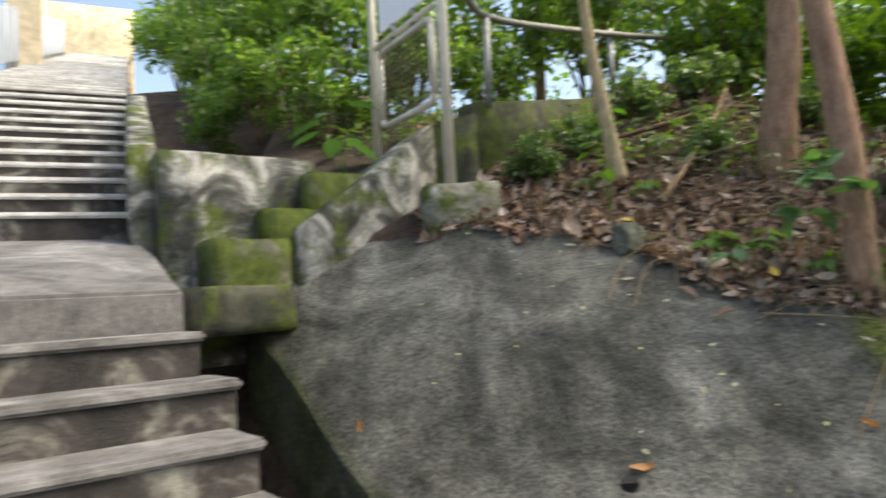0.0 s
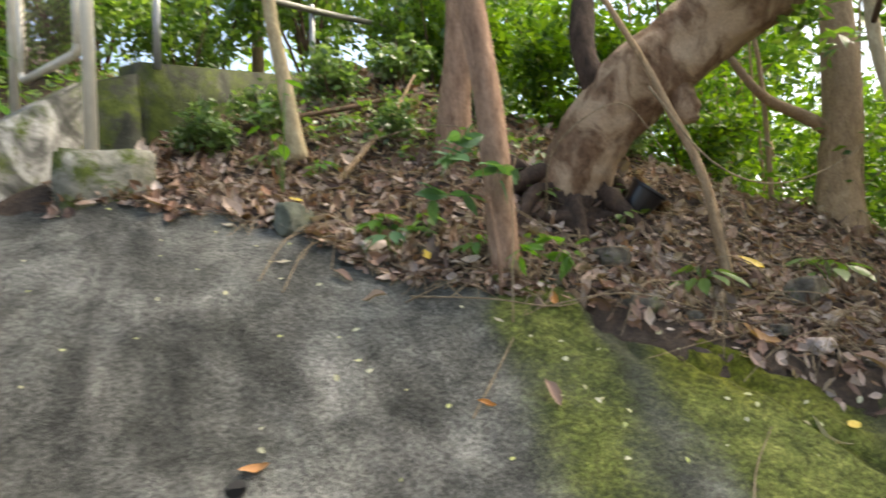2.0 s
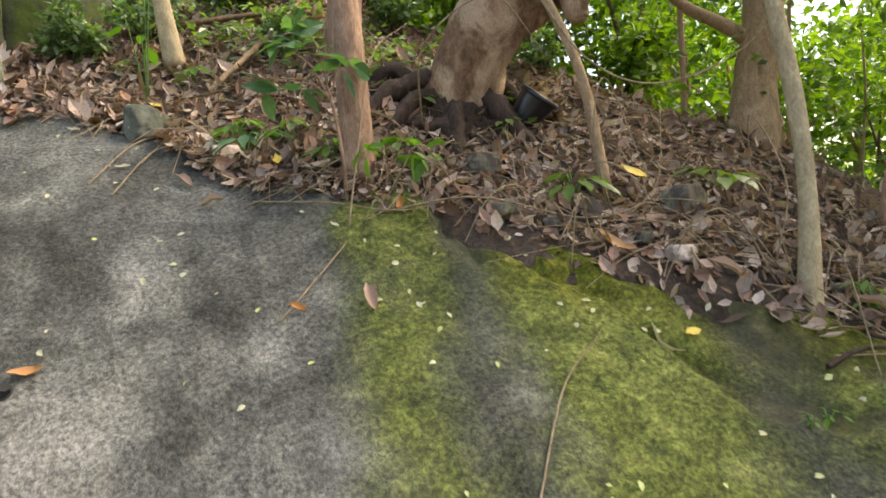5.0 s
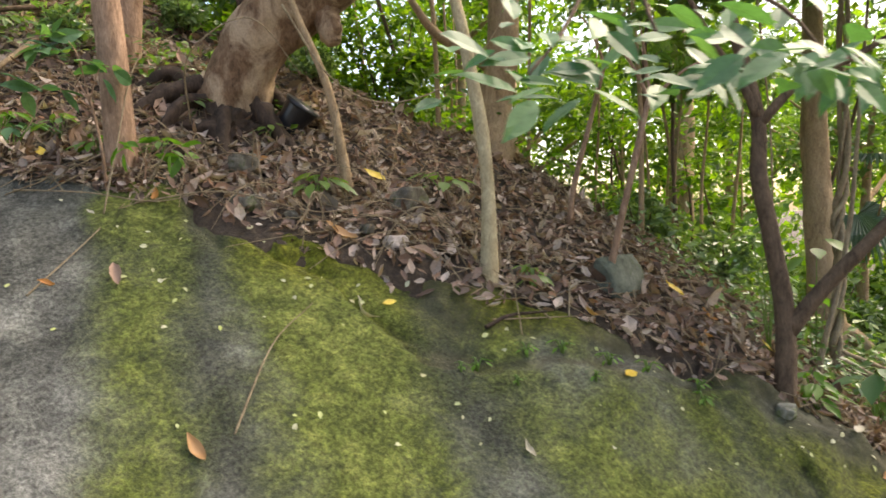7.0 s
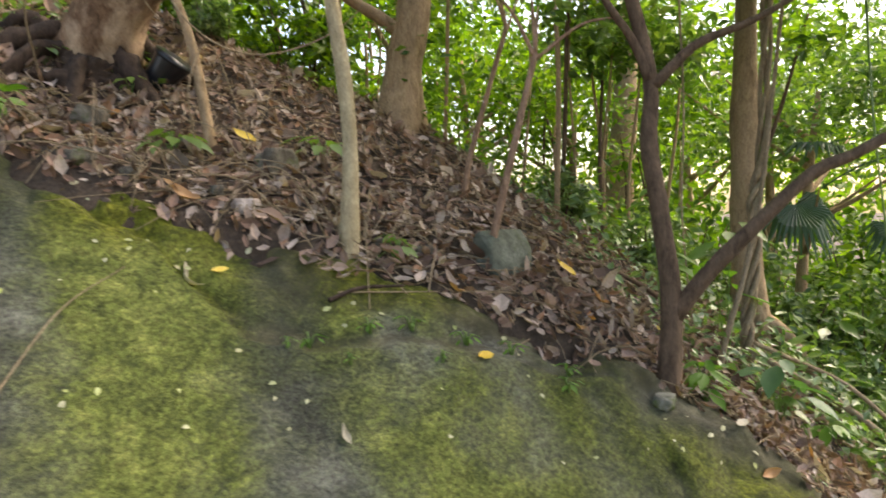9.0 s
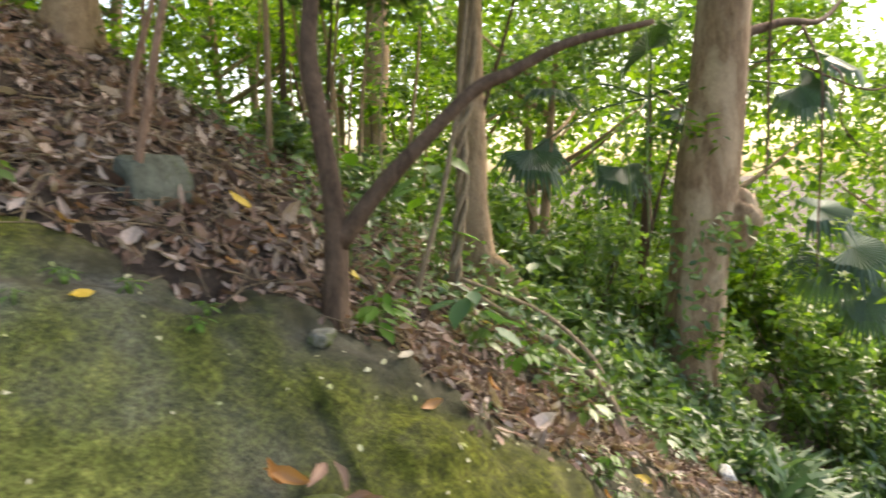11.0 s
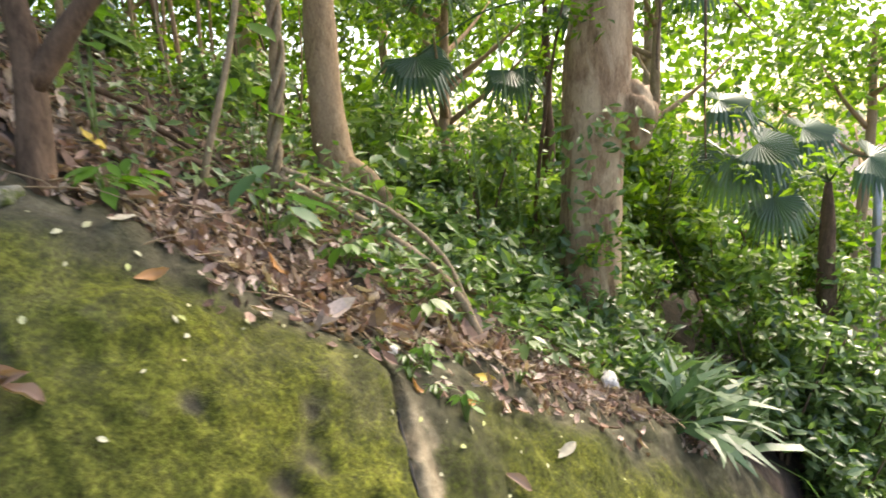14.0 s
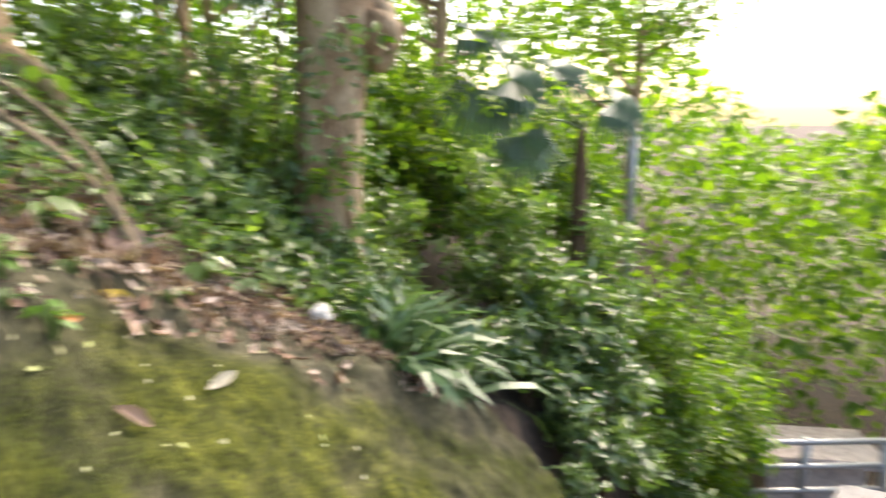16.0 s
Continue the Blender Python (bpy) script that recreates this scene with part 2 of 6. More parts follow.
M_STEEL = mat_plain("painted_steel", (0.62, 0.58, 0.48), 0.5, 0.0, 0.35, 9)
M_GALV = mat_plain("galvanised_steel", (0.33, 0.34, 0.34), 0.45, 0.6, 0.4, 20)
M_RAIL = mat_plain("weathered_rail", (0.20, 0.20, 0.17), 0.6, 0.2, 0.6, 12)
M_WHITE = mat_plain("white_board", (0.80, 0.80, 0.80), 0.4, 0.0, 0.08, 5)
M_MESH = mat_plain("rusty_mesh", (0.11, 0.08, 0.06), 0.8, 0.3, 0.5, 30)
M_STONE = mat_concrete("grey_green_stone", [(0.075, 0.085, 0.06), (0.13, 0.14, 0.105), (0.19, 0.195, 0.16)], 0.15, 3.0)
M_ROCK = mat_concrete("brown_rock", [(0.07, 0.06, 0.045), (0.15, 0.13, 0.10), (0.26, 0.235, 0.19)], 0.25, 3.0)
M_WHITEROCK = mat_concrete("white_stone", [(0.45, 0.44, 0.42), (0.62, 0.61, 0.58), (0.75, 0.74, 0.72)], 0.0, 3.0)
M_BLACK = mat_plain("black_plastic", (0.012, 0.013, 0.016), 0.28, 0.0, 0.2, 10)
M_CREAMWALL = mat_concrete("cream_render", [(0.52, 0.43, 0.28), (0.62, 0.53, 0.37), (0.70, 0.62, 0.46)], 0.0, 0.5)
M_FENCE = mat_plain("pale_blue_fence", (0.46, 0.50, 0.56), 0.5, 0.1, 0.25, 6)
M_TEAL = mat_plain("teal_panel", (0.10, 0.30, 0.32), 0.5, 0.0, 0.3, 3)
M_PINKWALL = mat_concrete("pinkish_render", [(0.42, 0.34, 0.29), (0.52, 0.43, 0.37), (0.60, 0.52, 0.46)], 0.0, 0.6)
M_NEAR_BLACK = mat_plain("near_black", (0.015, 0.015, 0.014), 0.9, 0.0, 0.2, 10)

# ---- mesh helpers ----
rng = np.random.default_rng(7)


def mesh_from(name, verts, faces, mat, smooth=True):
    me = bpy.data.meshes.new(name)
    me.from_pydata([tuple(v) for v in verts], [], [tuple(int(i) for i in f) for f in faces])
    me.materials.append(mat)
    if smooth:
        me.polygons.foreach_set("use_smooth", [True] * len(me.polygons))
    me.update()
    return me


def quads_mesh(name, verts, faces, mat, smooth=False):
    """A large mesh from arrays: verts (n, 3), faces (m, k)."""
    me = bpy.data.meshes.new(name)
    verts = np.asarray(verts, dtype=np.float32)
    faces = np.asarray(faces, dtype=np.int32)
    m, k = faces.shape
    me.vertices.add(len(verts))
    me.vertices.foreach_set("co", verts.ravel())
    me.loops.add(m * k)
    me.loops.foreach_set("vertex_index", faces.ravel())
    me.polygons.add(m)
    me.polygons.foreach_set("loop_start", np.arange(0, m * k, k, dtype=np.int32))
    me.polygons.foreach_set("loop_total", np.full(m, k, dtype=np.int32))
    me.polygons.foreach_set("use_smooth", np.full(m, smooth, dtype=bool))
    me.materials.append(mat)
    me.update(calc_edges=True)
    me.validate()
    return me


def part(name, bm, material, parent=None, label="", smooth=False):
    """Links a bmesh, or a mesh, as one object, under a thing or a part where parent is given."""
    if isinstance(bm, bmesh.types.BMesh):
        me = bpy.data.meshes.new(name)
        bmesh.ops.recalc_face_normals(bm, faces=bm.faces)
        bm.to_mesh(me)
        bm.free()
        me.materials.append(material)
        if smooth:
            me.polygons.foreach_set("use_smooth", [True] * len(me.polygons))
    else:
        me = bm
    ob = new(name, me)
    if parent is not None:
        ob.parent = parent
    if label:
        tagged(ob, label)
    return ob


def thing(name, at, label, category, group="", kind=""):
    e = new(name)
    e.location = at
    e.empty_display_size = 0.1
    return tagged(e, label, category, group, kind)


def box_bm(sx, sy, sz, m=None, bevel=0.012, jitter=0.0, cuts=0):
    """A bevelled box, x and y centred, its foot at z = 0."""
    bm = bmesh.new()
    bmesh.ops.create_cube(bm, size=1)
    bmesh.ops.transform(bm, matrix=Matrix.Translation((0, 0, sz / 2)) @ Matrix.Diagonal((sx, sy, sz, 1)), verts=bm.verts)
    if cuts:
        bmesh.ops.subdivide_edges(bm, edges=bm.edges, cuts=cuts, use_grid_fill=True)
    if bevel and not cuts:
        bmesh.ops.bevel(bm, geom=bm.edges, offset=bevel, segments=2, affect="EDGES")
    if jitter:
        for v in bm.verts:
            v.co += noise.noise_vector(v.co * 5.3) * jitter
    if m is not None:
        bmesh.ops.transform(bm, matrix=m, verts=bm.verts)
    return bm


def smooth_path(points, n):
    """n points on a Catmull-Rom curve through the points, and the share along them."""
    p = np.array(points, dtype=float)
    p = np.vstack([2 * p[0] - p[1], p, 2 * p[-1] - p[-2]])
    k = len(p) - 3
    out = []
    for u in np.linspace(0, k, n):
        i = min(int(u), k - 1)
        t = u - i
        a, b, c, d = p[i : i + 4]
        out.append(0.5 * (2 * b + (c - a) * t + (2 * a - 5 * b + 4 * c - d) * t * t + (3 * b - a - 3 * c + d) * t**3))
    return np.array(out)


def tube_mesh(name, points, radii, mat, sides=10, rings=24, rough=0.0, seed=0.0, flare=0.0, lobes=0, cap=True):
    """A tapered stem along a curve. rough: bumps as a share of the radius; flare and lobes: a buttressed foot."""
    c = smooth_path(points, rings)
    r = np.interp(np.linspace(0, 1, rings), np.linspace(0, 1, len(radii)), radii)
    verts, faces = [], []
    side = Vector((1, 0, 0.0))
    for i in range(rings):
        d = Vector(c[min(i + 1, rings - 1)] - c[max(i - 1, 0)]).normalized()
        side = (side - d * side.dot(d)).normalized()
        up = d.cross(side)
        h = i / (rings - 1)
        for k in range(sides):
            a = 2 * math.pi * k / sides
            q = r[i]
            if rough:
                q *= 1 + rough * noise.noise(Vector((math.cos(a) * 1.3 + seed, math.sin(a) * 1.3, h * 6 + seed))) + 0.4 * rough * noise.noise(Vector((math.cos(a) * 4 + seed, math.sin(a) * 4, h * 22)))
            if flare:
                f = flare * max(0.0, 1 - h * 4) ** 2
                q *= 1 + f * (0.6 + (0.8 * math.cos(a * lobes + seed) if lobes else 0))
            verts.append(Vector(c[i]) + (side * math.cos(a) + up * math.sin(a)) * q)
    for i in range(rings - 1):
        for k in range(sides):
            faces.append((i * sides + k, i * sides + (k + 1) % sides, (i + 1) * sides + (k + 1) % sides, (i + 1) * sides + k))
    if cap:
        faces.append(tuple(reversed(range(sides))))
        faces.append(tuple((rings - 1) * sides + k for k in range(sides)))
    return mesh_from(name, verts, faces, mat)


# leaf outlines: x across, y along, z up, 1 long
LEAF_FINE = (
    np.array([(0, 0, 0), (-0.2, 0.28, 0.05), (0, 0.3, 0), (0.2, 0.28, 0.05), (-0.21, 0.6, 0.03), (0, 0.62, -0.02), (0.21, 0.6, 0.03), (0, 1, -0.12)]),
    np.array([(0, 2, 1), (0, 3, 2), (1, 2, 5), (1, 5, 4), (2, 3, 6), (2, 6, 5), (4, 5, 7), (5, 6, 7)]),
)
LEAF_EASY = (np.array([(0, 0, 0), (-0.24, 0.45, 0.06), (0, 1, -0.06), (0.24, 0.45, 0.06)]), np.array([(0, 2, 1), (0, 3, 2)]))
LEAF_CURL = (
    np.array([(0, 0, 0.06), (-0.27, 0.35, 0.16), (0, 0.4, 0.0), (0.27, 0.33, 0.13), (-0.22, 0.72, 0.18), (0, 0.75, 0.05), (0.2, 0.7, 0.12), (0.05, 1, 0.2)]),
    LEAF_FINE[1],
)
def oval_outline():
    v, f = [(0, 0, 0)], []
    rows = ((0.16, 0.13), (0.36, 0.21), (0.58, 0.20), (0.80, 0.11))
    for t, w in rows:
        v += [(-w, t, 0.04 - 0.10 * t * t), (0, t, -0.10 * t * t), (w, t, 0.04 - 0.10 * t * t)]
    v.append((0, 1, -0.12))
    f += [(0, 2, 1), (0, 3, 2)]
    for r in range(3):
        k = 1 + 3 * r
        for s in (0, 1):
            f += [(k + s, k + s + 1, k + s + 4), (k + s, k + s + 4, k + s + 3)]
    f += [(10, 11, 13), (11, 12, 13)]
    return np.array(v, dtype=float), np.array(f)


LEAF_OVAL = oval_outline()
LEAF_STRAP = (
    np.array([(-0.02, 0, 0), (0.02, 0, 0), (-0.05, 0.35, 0.10), (0.05, 0.35, 0.10), (-0.045, 0.7, 0.07), (0.045, 0.7, 0.07), (0, 1.0, -0.14)]),
    np.array([(0, 1, 3), (0, 3, 2), (2, 3, 5), (2, 5, 4), (4, 5, 6)]),
)


def leaves(name, at, mat, size, outline=LEAF_EASY, normal=None, spread=0.8, width=1.0, droop=0.0, heading=None, vary=0.35):
    """One mesh of many leaves at the places given. normal: the way their faces look, loosened by spread; heading: where tips point."""
    at = np.asarray(at, dtype=float)
    k = len(at)
    tv, tf = outline
    nrm = np.tile(np.array([0, 0, 1.0]), (k, 1)) if normal is None else np.array(np.broadcast_to(np.asarray(normal, dtype=float), (k, 3)))
    nrm = nrm + rng.normal(0, spread, (k, 3))
    nrm /= np.linalg.norm(nrm, axis=1)[:, None] + 1e-9
    hd = rng.normal(0, 1, (k, 3)) if heading is None else np.array(np.broadcast_to(np.asarray(heading, dtype=float), (k, 3))) + rng.normal(0, 0.45, (k, 3))
    hd[:, 2] -= droop
    hd -= nrm * (hd * nrm).sum(1)[:, None]
    hd /= np.linalg.norm(hd, axis=1)[:, None] + 1e-9
    ax = np.cross(hd, nrm)
    s = size * (1 + vary * rng.uniform(-1, 1, k))
    v = (tv[None, :, 0, None] * ax[:, None, :] * width + tv[None, :, 1, None] * hd[:, None, :] + tv[None, :, 2, None] * nrm[:, None, :]) * s[:, None, None] + at[:, None, :]
    f = tf[None] + (np.arange(k) * len(tv))[:, None, None]
    return quads_mesh(name, v.reshape(-1, 3), f.reshape(-1, 3), mat)


def clump(center, radius, count, shell=0.55, lumps=9):
    """Points of a ragged crown: several overlapping lumps, denser towards the outside, with gaps between."""
    center, radius = np.array(center, dtype=float), np.array(radius, dtype=float)
    u = rng.normal(0, 1, (lumps, 3))
    u /= np.linalg.norm(u, axis=1)[:, None]
    cs = center + u * radius * rng.uniform(0.3, 0.8, (lumps, 1))
    rs = radius * rng.uniform(0.28, 0.52, (lumps, 1))
    w = rng.integers(0, lumps, count)
    d = rng.normal(0, 1, (count, 3))
    d /= np.linalg.norm(d, axis=1)[:, None]
    return cs[w] + d * rs[w] * (rng.uniform(0, 1, (count, 1)) ** shell)


# ---- the lie of the land ----
# stations across the slope: x, foot of the bank (y, z), edge of the soil (y, z)
STATIONS = np.array([
    (-1.6, 4.60, 1.72, 5.00, 2.25),
    (-1.0, 3.90, 1.33, 4.75, 2.05),
    (-0.4, 3.02, 0.68, 4.55, 1.92),
    (0.3, 2.30, 0.25, 4.50, 2.02),
    (1.0, 1.75, -0.12, 4.28, 1.87),
    (1.5, 1.45, -0.25, 3.75, 1.52),
    (2.1, 1.15, -0.38, 3.26, 1.38),
    (3.0, 0.75, -0.55, 2.58, 0.92),
    (3.7, 0.50, -0.75, 2.12, 0.64),
    (4.4, 0.30, -1.05, 1.72, 0.34),
    (4.9, 0.18, -1.30, 1.40, 0.10),
    (5.3, 0.06, -1.55, 1.16, -0.18),
    (5.9, -0.10, -1.85, 0.98, -0.58),
    (6.7, -0.30, -2.30, 0.84, -0.98),
    (7.6, -0.55, -2.80, 0.60, -1.48),
    (8.6, -0.85, -3.40, 0.20, -2.12),
    (9.6, -1.20, -4.00, -0.10, -2.80),
])


def station(x):
    return [float(np.interp(x, STATIONS[:, 0], STATIONS[:, i])) for i in range(1, 5)]


def soft_station(x):
    a = np.array([station(x + d) for d in (-0.24, -0.12, 0, 0.12, 0.24)])
    return a.mean(0)


def step(a, b, v):
    t = min(1.0, max(0.0, (v - a) / (b - a)))
    return t * t * (3 - 2 * t)


def soil(x, y):
    """Height of the forest floor."""
    yt, zt, yc, zc = soft_station(min(max(x, -1.6), 9.6))
    if x > 9.6:
        zt, zc = zt - 0.35 * (x - 9.6) / (1 + 0.12 * (x - 9.6)), zc - 0.35 * (x - 9.6) / (1 + 0.12 * (x - 9.6))
    d = y - yc
    if d >= 0:
        s = 0.66
        ridge = 2.3 + 1.2 * step(4.5, 1.5, x)
        z = zc + s * min(d, ridge)
        over = max(0.0, d - ridge)
        z += 0.25 * (1 - math.exp(-over)) * s - 0.45 * max(0.0, over - 0.6) * step(2.0, 4.5, x) * math.exp(-over * 0.06)
        top = 3.1 + (0.28 * (x - 0.4) if x > 0.4 else 0.5 * (0.4 - x))
        if x < 3.5 and z > top:
            z = top + 0.35 * (z - top) * step(1.0, 4.0, over)
        z += 0.34 * max(0.0, min(y, 26.0) - 8.0) * step(-0.6, -2.2, x)
    else:
        f = min(1.0, -d / max(0.3, yc - yt))
        z = zc + (zt - 0.55 - zc) * f - 0.1 * step(0, 0.1, f)
        z -= 1.0 * step(0.0, 0.8, yt - y) + 2.0 * step(-0.2, -1.4, x) * step(0.0, 1.0, yt - y)
    return z


def soil_n(x, y):
    v = Vector((x, y, 0))
    return soil(x, y) + 0.05 * noise.noise(v * 1.7) + 0.03 * noise.noise(v * 5.1)


LAND = []


def build_ground():
    xs = np.concatenate([[-400, -120, -40, -20, -12, -8], np.arange(-6, 14.01, 0.1), [15, 17, 20, 26, 40, 120, 400]])
    ys = np.concatenate([[-400, -120, -40, -20, -12, -8, -5, -4, -3, -2.5, -2], np.arange(-1.6, 9.01, 0.1), [10, 11.5, 13, 16, 20, 28, 45, 120, 400]])
    verts = []
    for y in ys:
        for x in xs:
            cx, cy = min(max(x, -30), 40), min(max(y, -30), 40)
            z = soil_n(cx, cy)
            if cx < -1.6:
                z = z * 1.0 - 0.5 * step(-1.4, -2.0, cx)
            verts.append((x, y, z))
    nx = len(xs)
    faces = [(j * nx + i, j * nx + i + 1, (j + 1) * nx + i + 1, (j + 1) * nx + i) for j in range(len(ys) - 1) for i in range(nx - 1)]
    LAND.append((verts, faces))
    ob = new("ground", mesh_from("ground", verts, faces, M_SOIL))
    return tagged(ob, "brown forest floor of leaf mould on a hillside", "ground", kind="structure")


def bank_point(x, v):
    """A point of the bank: v 0 at its foot, 1 at the edge of the soil; the slab swells below its edge, the rock has a rounded brow."""
    yt, zt, yc, zc = soft_station(x)
    c = min(1, max(0, v))
    swell = 0.03 * math.sin(math.pi * c) * (zc - zt)
    swell += 0.10 * math.exp(-(((c - 0.74) / 0.2) ** 2)) * step(3.1, 3.8, x) * step(7.4, 6.2, x)
    return x, yt + (yc - yt) * v, zt + (zc - zt) * v + swell


CRACK = [(5.70, 0.93), (5.80, 0.83), (5.86, 0.77), (5.91, 0.67), (5.84, 0.57), (5.72, 0.42), (5.66, 0.33), (5.58, 0.25), (5.46, 0.16)]
SEAM = ((2.40, 2.81, 3.06, 3.54, 4.08, 4.60), (0.98, 0.905, 0.73, 0.73, 0.83, 0.95))
HOLES = ((5.33, 0.53, 0.06), (5.19, 0.50, 0.045), (5.05, 0.46, 0.06), (5.42, 0.62, 0.035), (5.24, 0.34, 0.04), (5.02, 0.70, 0.035))


def band(u, a, b, soft):
    return step(a - soft, a + soft, u) * step(b + soft, b - soft, u)


def from_crack(x, y):
    """How far (x, y) lies from the crack, and which side of it: below 0 on the mossy block."""
    best, side = 9.0, 1.0
    for (ax, ay), (bx, by) in zip(CRACK, CRACK[1:]):
        dx, dy = bx - ax, by - ay
        t = min(1, max(0, ((x - ax) * dx + (y - ay) * dy) / (dx * dx + dy * dy)))
        d = math.hypot(x - ax - t * dx, y - ay - t * dy)
        if d < best:
            best, side = d, 1.0 if dx * (y - ay) - dy * (x - ax) > 0 else -1.0
    return best, side


def build_bank():
    xs = np.arange(-1.2, 9.4, 0.026)
    vs = np.concatenate([[-0.25], np.linspace(0, 1.0, 104), [1.05, 1.12, 1.2]])
    verts, moss, rock, young, bare = [], [], [], [], []
    for v in vs:
        for x in xs:
            px, py, pz = bank_point(x, min(max(v, 0), 1.0))
            if v < 0:
                pz -= 0.55
                py += 0.03
            if v > 1:
                py += (v - 1) * 2.0
                pz += (v - 1) * 2.0 * 0.66 - (v - 1) * 0.5
            q = Vector((px, py, pz))
            n1, n2, n4 = noise.noise(q * 1.7), noise.noise(q * 4.3 + Vector((3, 1, 7))), noise.noise(q * 11.0)
            rk = step(3.7, 5.0, x + 0.5 * noise.noise(q * 1.1))
            amp = 0.03 + 0.055 * rk
            w = noise.noise(q * 1.3) * amp + n2 * amp * 0.55 + n4 * amp * 0.25 + noise.noise(q * 27.0) * 0.006
            if rk > 0.02:
                w += rk * 0.09 * (abs(noise.noise(q * 2.1 + Vector((9, 2, 4)))) - 0.25)
            if v > 0.7 and x > 2.0:
                w += 0.05 * step(0.7, 0.9, v) * noise.noise(q * 4.5 + Vector((1, 8, 2))) + 0.03 * step(0.75, 0.95, v) * noise.noise(q * 9.0)
            # green tongues run down the slab, slightly aslant
            u = x + 0.42 * (0.95 - v) + 0.05 * n2 + 0.05 * n1
            ta = band(u, 1.94, 2.30, 0.05 + 0.13 * step(0.9, 0.5, v)) * step(-0.1, 0.3, v) * (0.75 + 0.4 * n1)
            tb = band(u, 2.54, 3.17, 0.17)
            td = step(3.20, 3.62, u)
            w += 0.028 * ta * step(0.6, 0.9, v) - 0.05 * band(u, 2.33, 2.46, 0.02) * step(0.84, 0.93, v)
            seam = 0.0
            if SEAM[0][0] < x < SEAM[0][-1]:
                dv = v + 0.05 * n2 + 0.035 * n4 - float(np.interp(x, *SEAM))
                seam = math.exp(-((dv / 0.022) ** 2))
                w += -0.065 * seam * (0.6 + 0.8 * n1) - 0.025 * step(0.0, 0.03, dv) * step(0.12, 0.05, dv)
            tan, block, pit = 0.0, 0.0, 0.0
            if 4.6 < x < 6.6 and v > 0.05:
                d, side = from_crack(px + 0.02 * n4, py + 0.02 * n2)
                w -= 0.075 * math.exp(-((d / 0.02) ** 2)) * step(1.0, 0.9, v)
                block = (1 if side < 0 else 0) * step(0.80, 0.66, v + 0.08 * n2)
                w += 0.03 * block * step(0.0, 0.05, d)
                tan = (1 if side > 0 else 0) * step(0.15, 0.07, d + 0.06 * n2 + 0.03 * n4) * step(0.75, 0.5, v)
                for hx, hy, hr in HOLES:
                    pit = max(pit, math.exp(-(((px - hx) ** 2 + 2.5 * (py - hy) ** 2) / (1.5 * hr * hr)) * (1 + 1.2 * n4)))
                w -= 0.06 * pit
            q += Vector((-0.25, -0.6, 0.7)) * w
            verts.append(q)
            m = -0.30 + 0.16 * n1 + 0.95 * ta + (0.85 + 0.4 * n2) * tb + (0.66 + 0.5 * n2 + 0.45 * n1) * td * (1 - 0.8 * rk)
            m += 0.48 * step(1.6, 2.3, u) * (1 - 0.6 * rk)
            m += 0.34 * step(1.5, 2.0, x) * step(0.5, 0.9, v) * (1 - td)
            m += 0.30 * band(x, 0.3, 1.5, 0.3) * step(0.62, 0.92, v + 0.2 * n1)
            m += 0.55 * step(0.5, 0.1, x) * step(0.10, 0.0, v) + 0.40 * step(0.2, -0.6, x) * step(0.55, 0.25, v)
            low = step(0.84, 0.62, v + 0.12 * n1)
            # pits lose their moss so the darker rock colour deepens their shade
            m += rk * (0.10 + 0.74 * low + 0.5 * n1 + 0.35 * n2 - 0.06 * step(5.7, 6.0, x)) + 0.30 * block - (1.2 + 0.4 * n2) * tan - 1.2 * pit - 0.5 * block * step(0.25, 0.5, n2 + 0.5 * n4)
            m -= 0.45 * band(x, 5.95, 6.35, 0.12) * low
            m -= 0.30 * step(0.78, 1.0, v + 0.15 * n1) * step(2.9, 3.3, x) + 0.4 * seam
            moss.append(m)
            edge = step(0.80, 0.95, v + 0.14 * n1) * step(1.9, 2.8, x)
            # dark rock colour along the seam adds to the shade under its ledge
            rock.append(max(0.95 * rk, edge, 0.8 * seam))
            young.append(min(1.0, ta + tb + 0.8 * td * (1 - rk) + 0.80 * band(x, 4.75, 5.75, 0.2) * low + 0.40 * band(x, 6.3, 7.9, 0.2) * low))
            bare.append(tan)
    nx = len(xs)
    faces = [(j * nx + i, j * nx + i + 1, (j + 1) * nx + i + 1, (j + 1) * nx + i) for j in range(len(vs) - 1) for i in range(nx - 1)]
    me = mesh_from("bank", verts, faces, M_BANK)
    for name, vals in (("moss", moss), ("rock", rock), ("young", young), ("bare", bare)):
        a = me.attributes.new(name, "FLOAT", "POINT")
        a.data.foreach_set("value", vals)
    LAND.append((verts, faces))
    return tagged(new("bank_slope", me), "grey sprayed-concrete bank turning to mossy rock", "bank", kind="structure")


build_ground()
build_bank()
TREES_OF_LAND = [bvhtree.BVHTree.FromPolygons([tuple(v) for v in vs], fs) for vs, fs in LAND]


def drop(x, y):
    """The land's surface under (x, y), and its normal."""
    best = None
    for tree_ in TREES_OF_LAND:
        p, n, i, d = tree_.ray_cast(Vector((x, y, 30)), Vector((0, 0, -1)))
        if p is not None and (best is None or p.z > best[0].z):
            best = (p, n if n.z > 0 else -n)
    return best


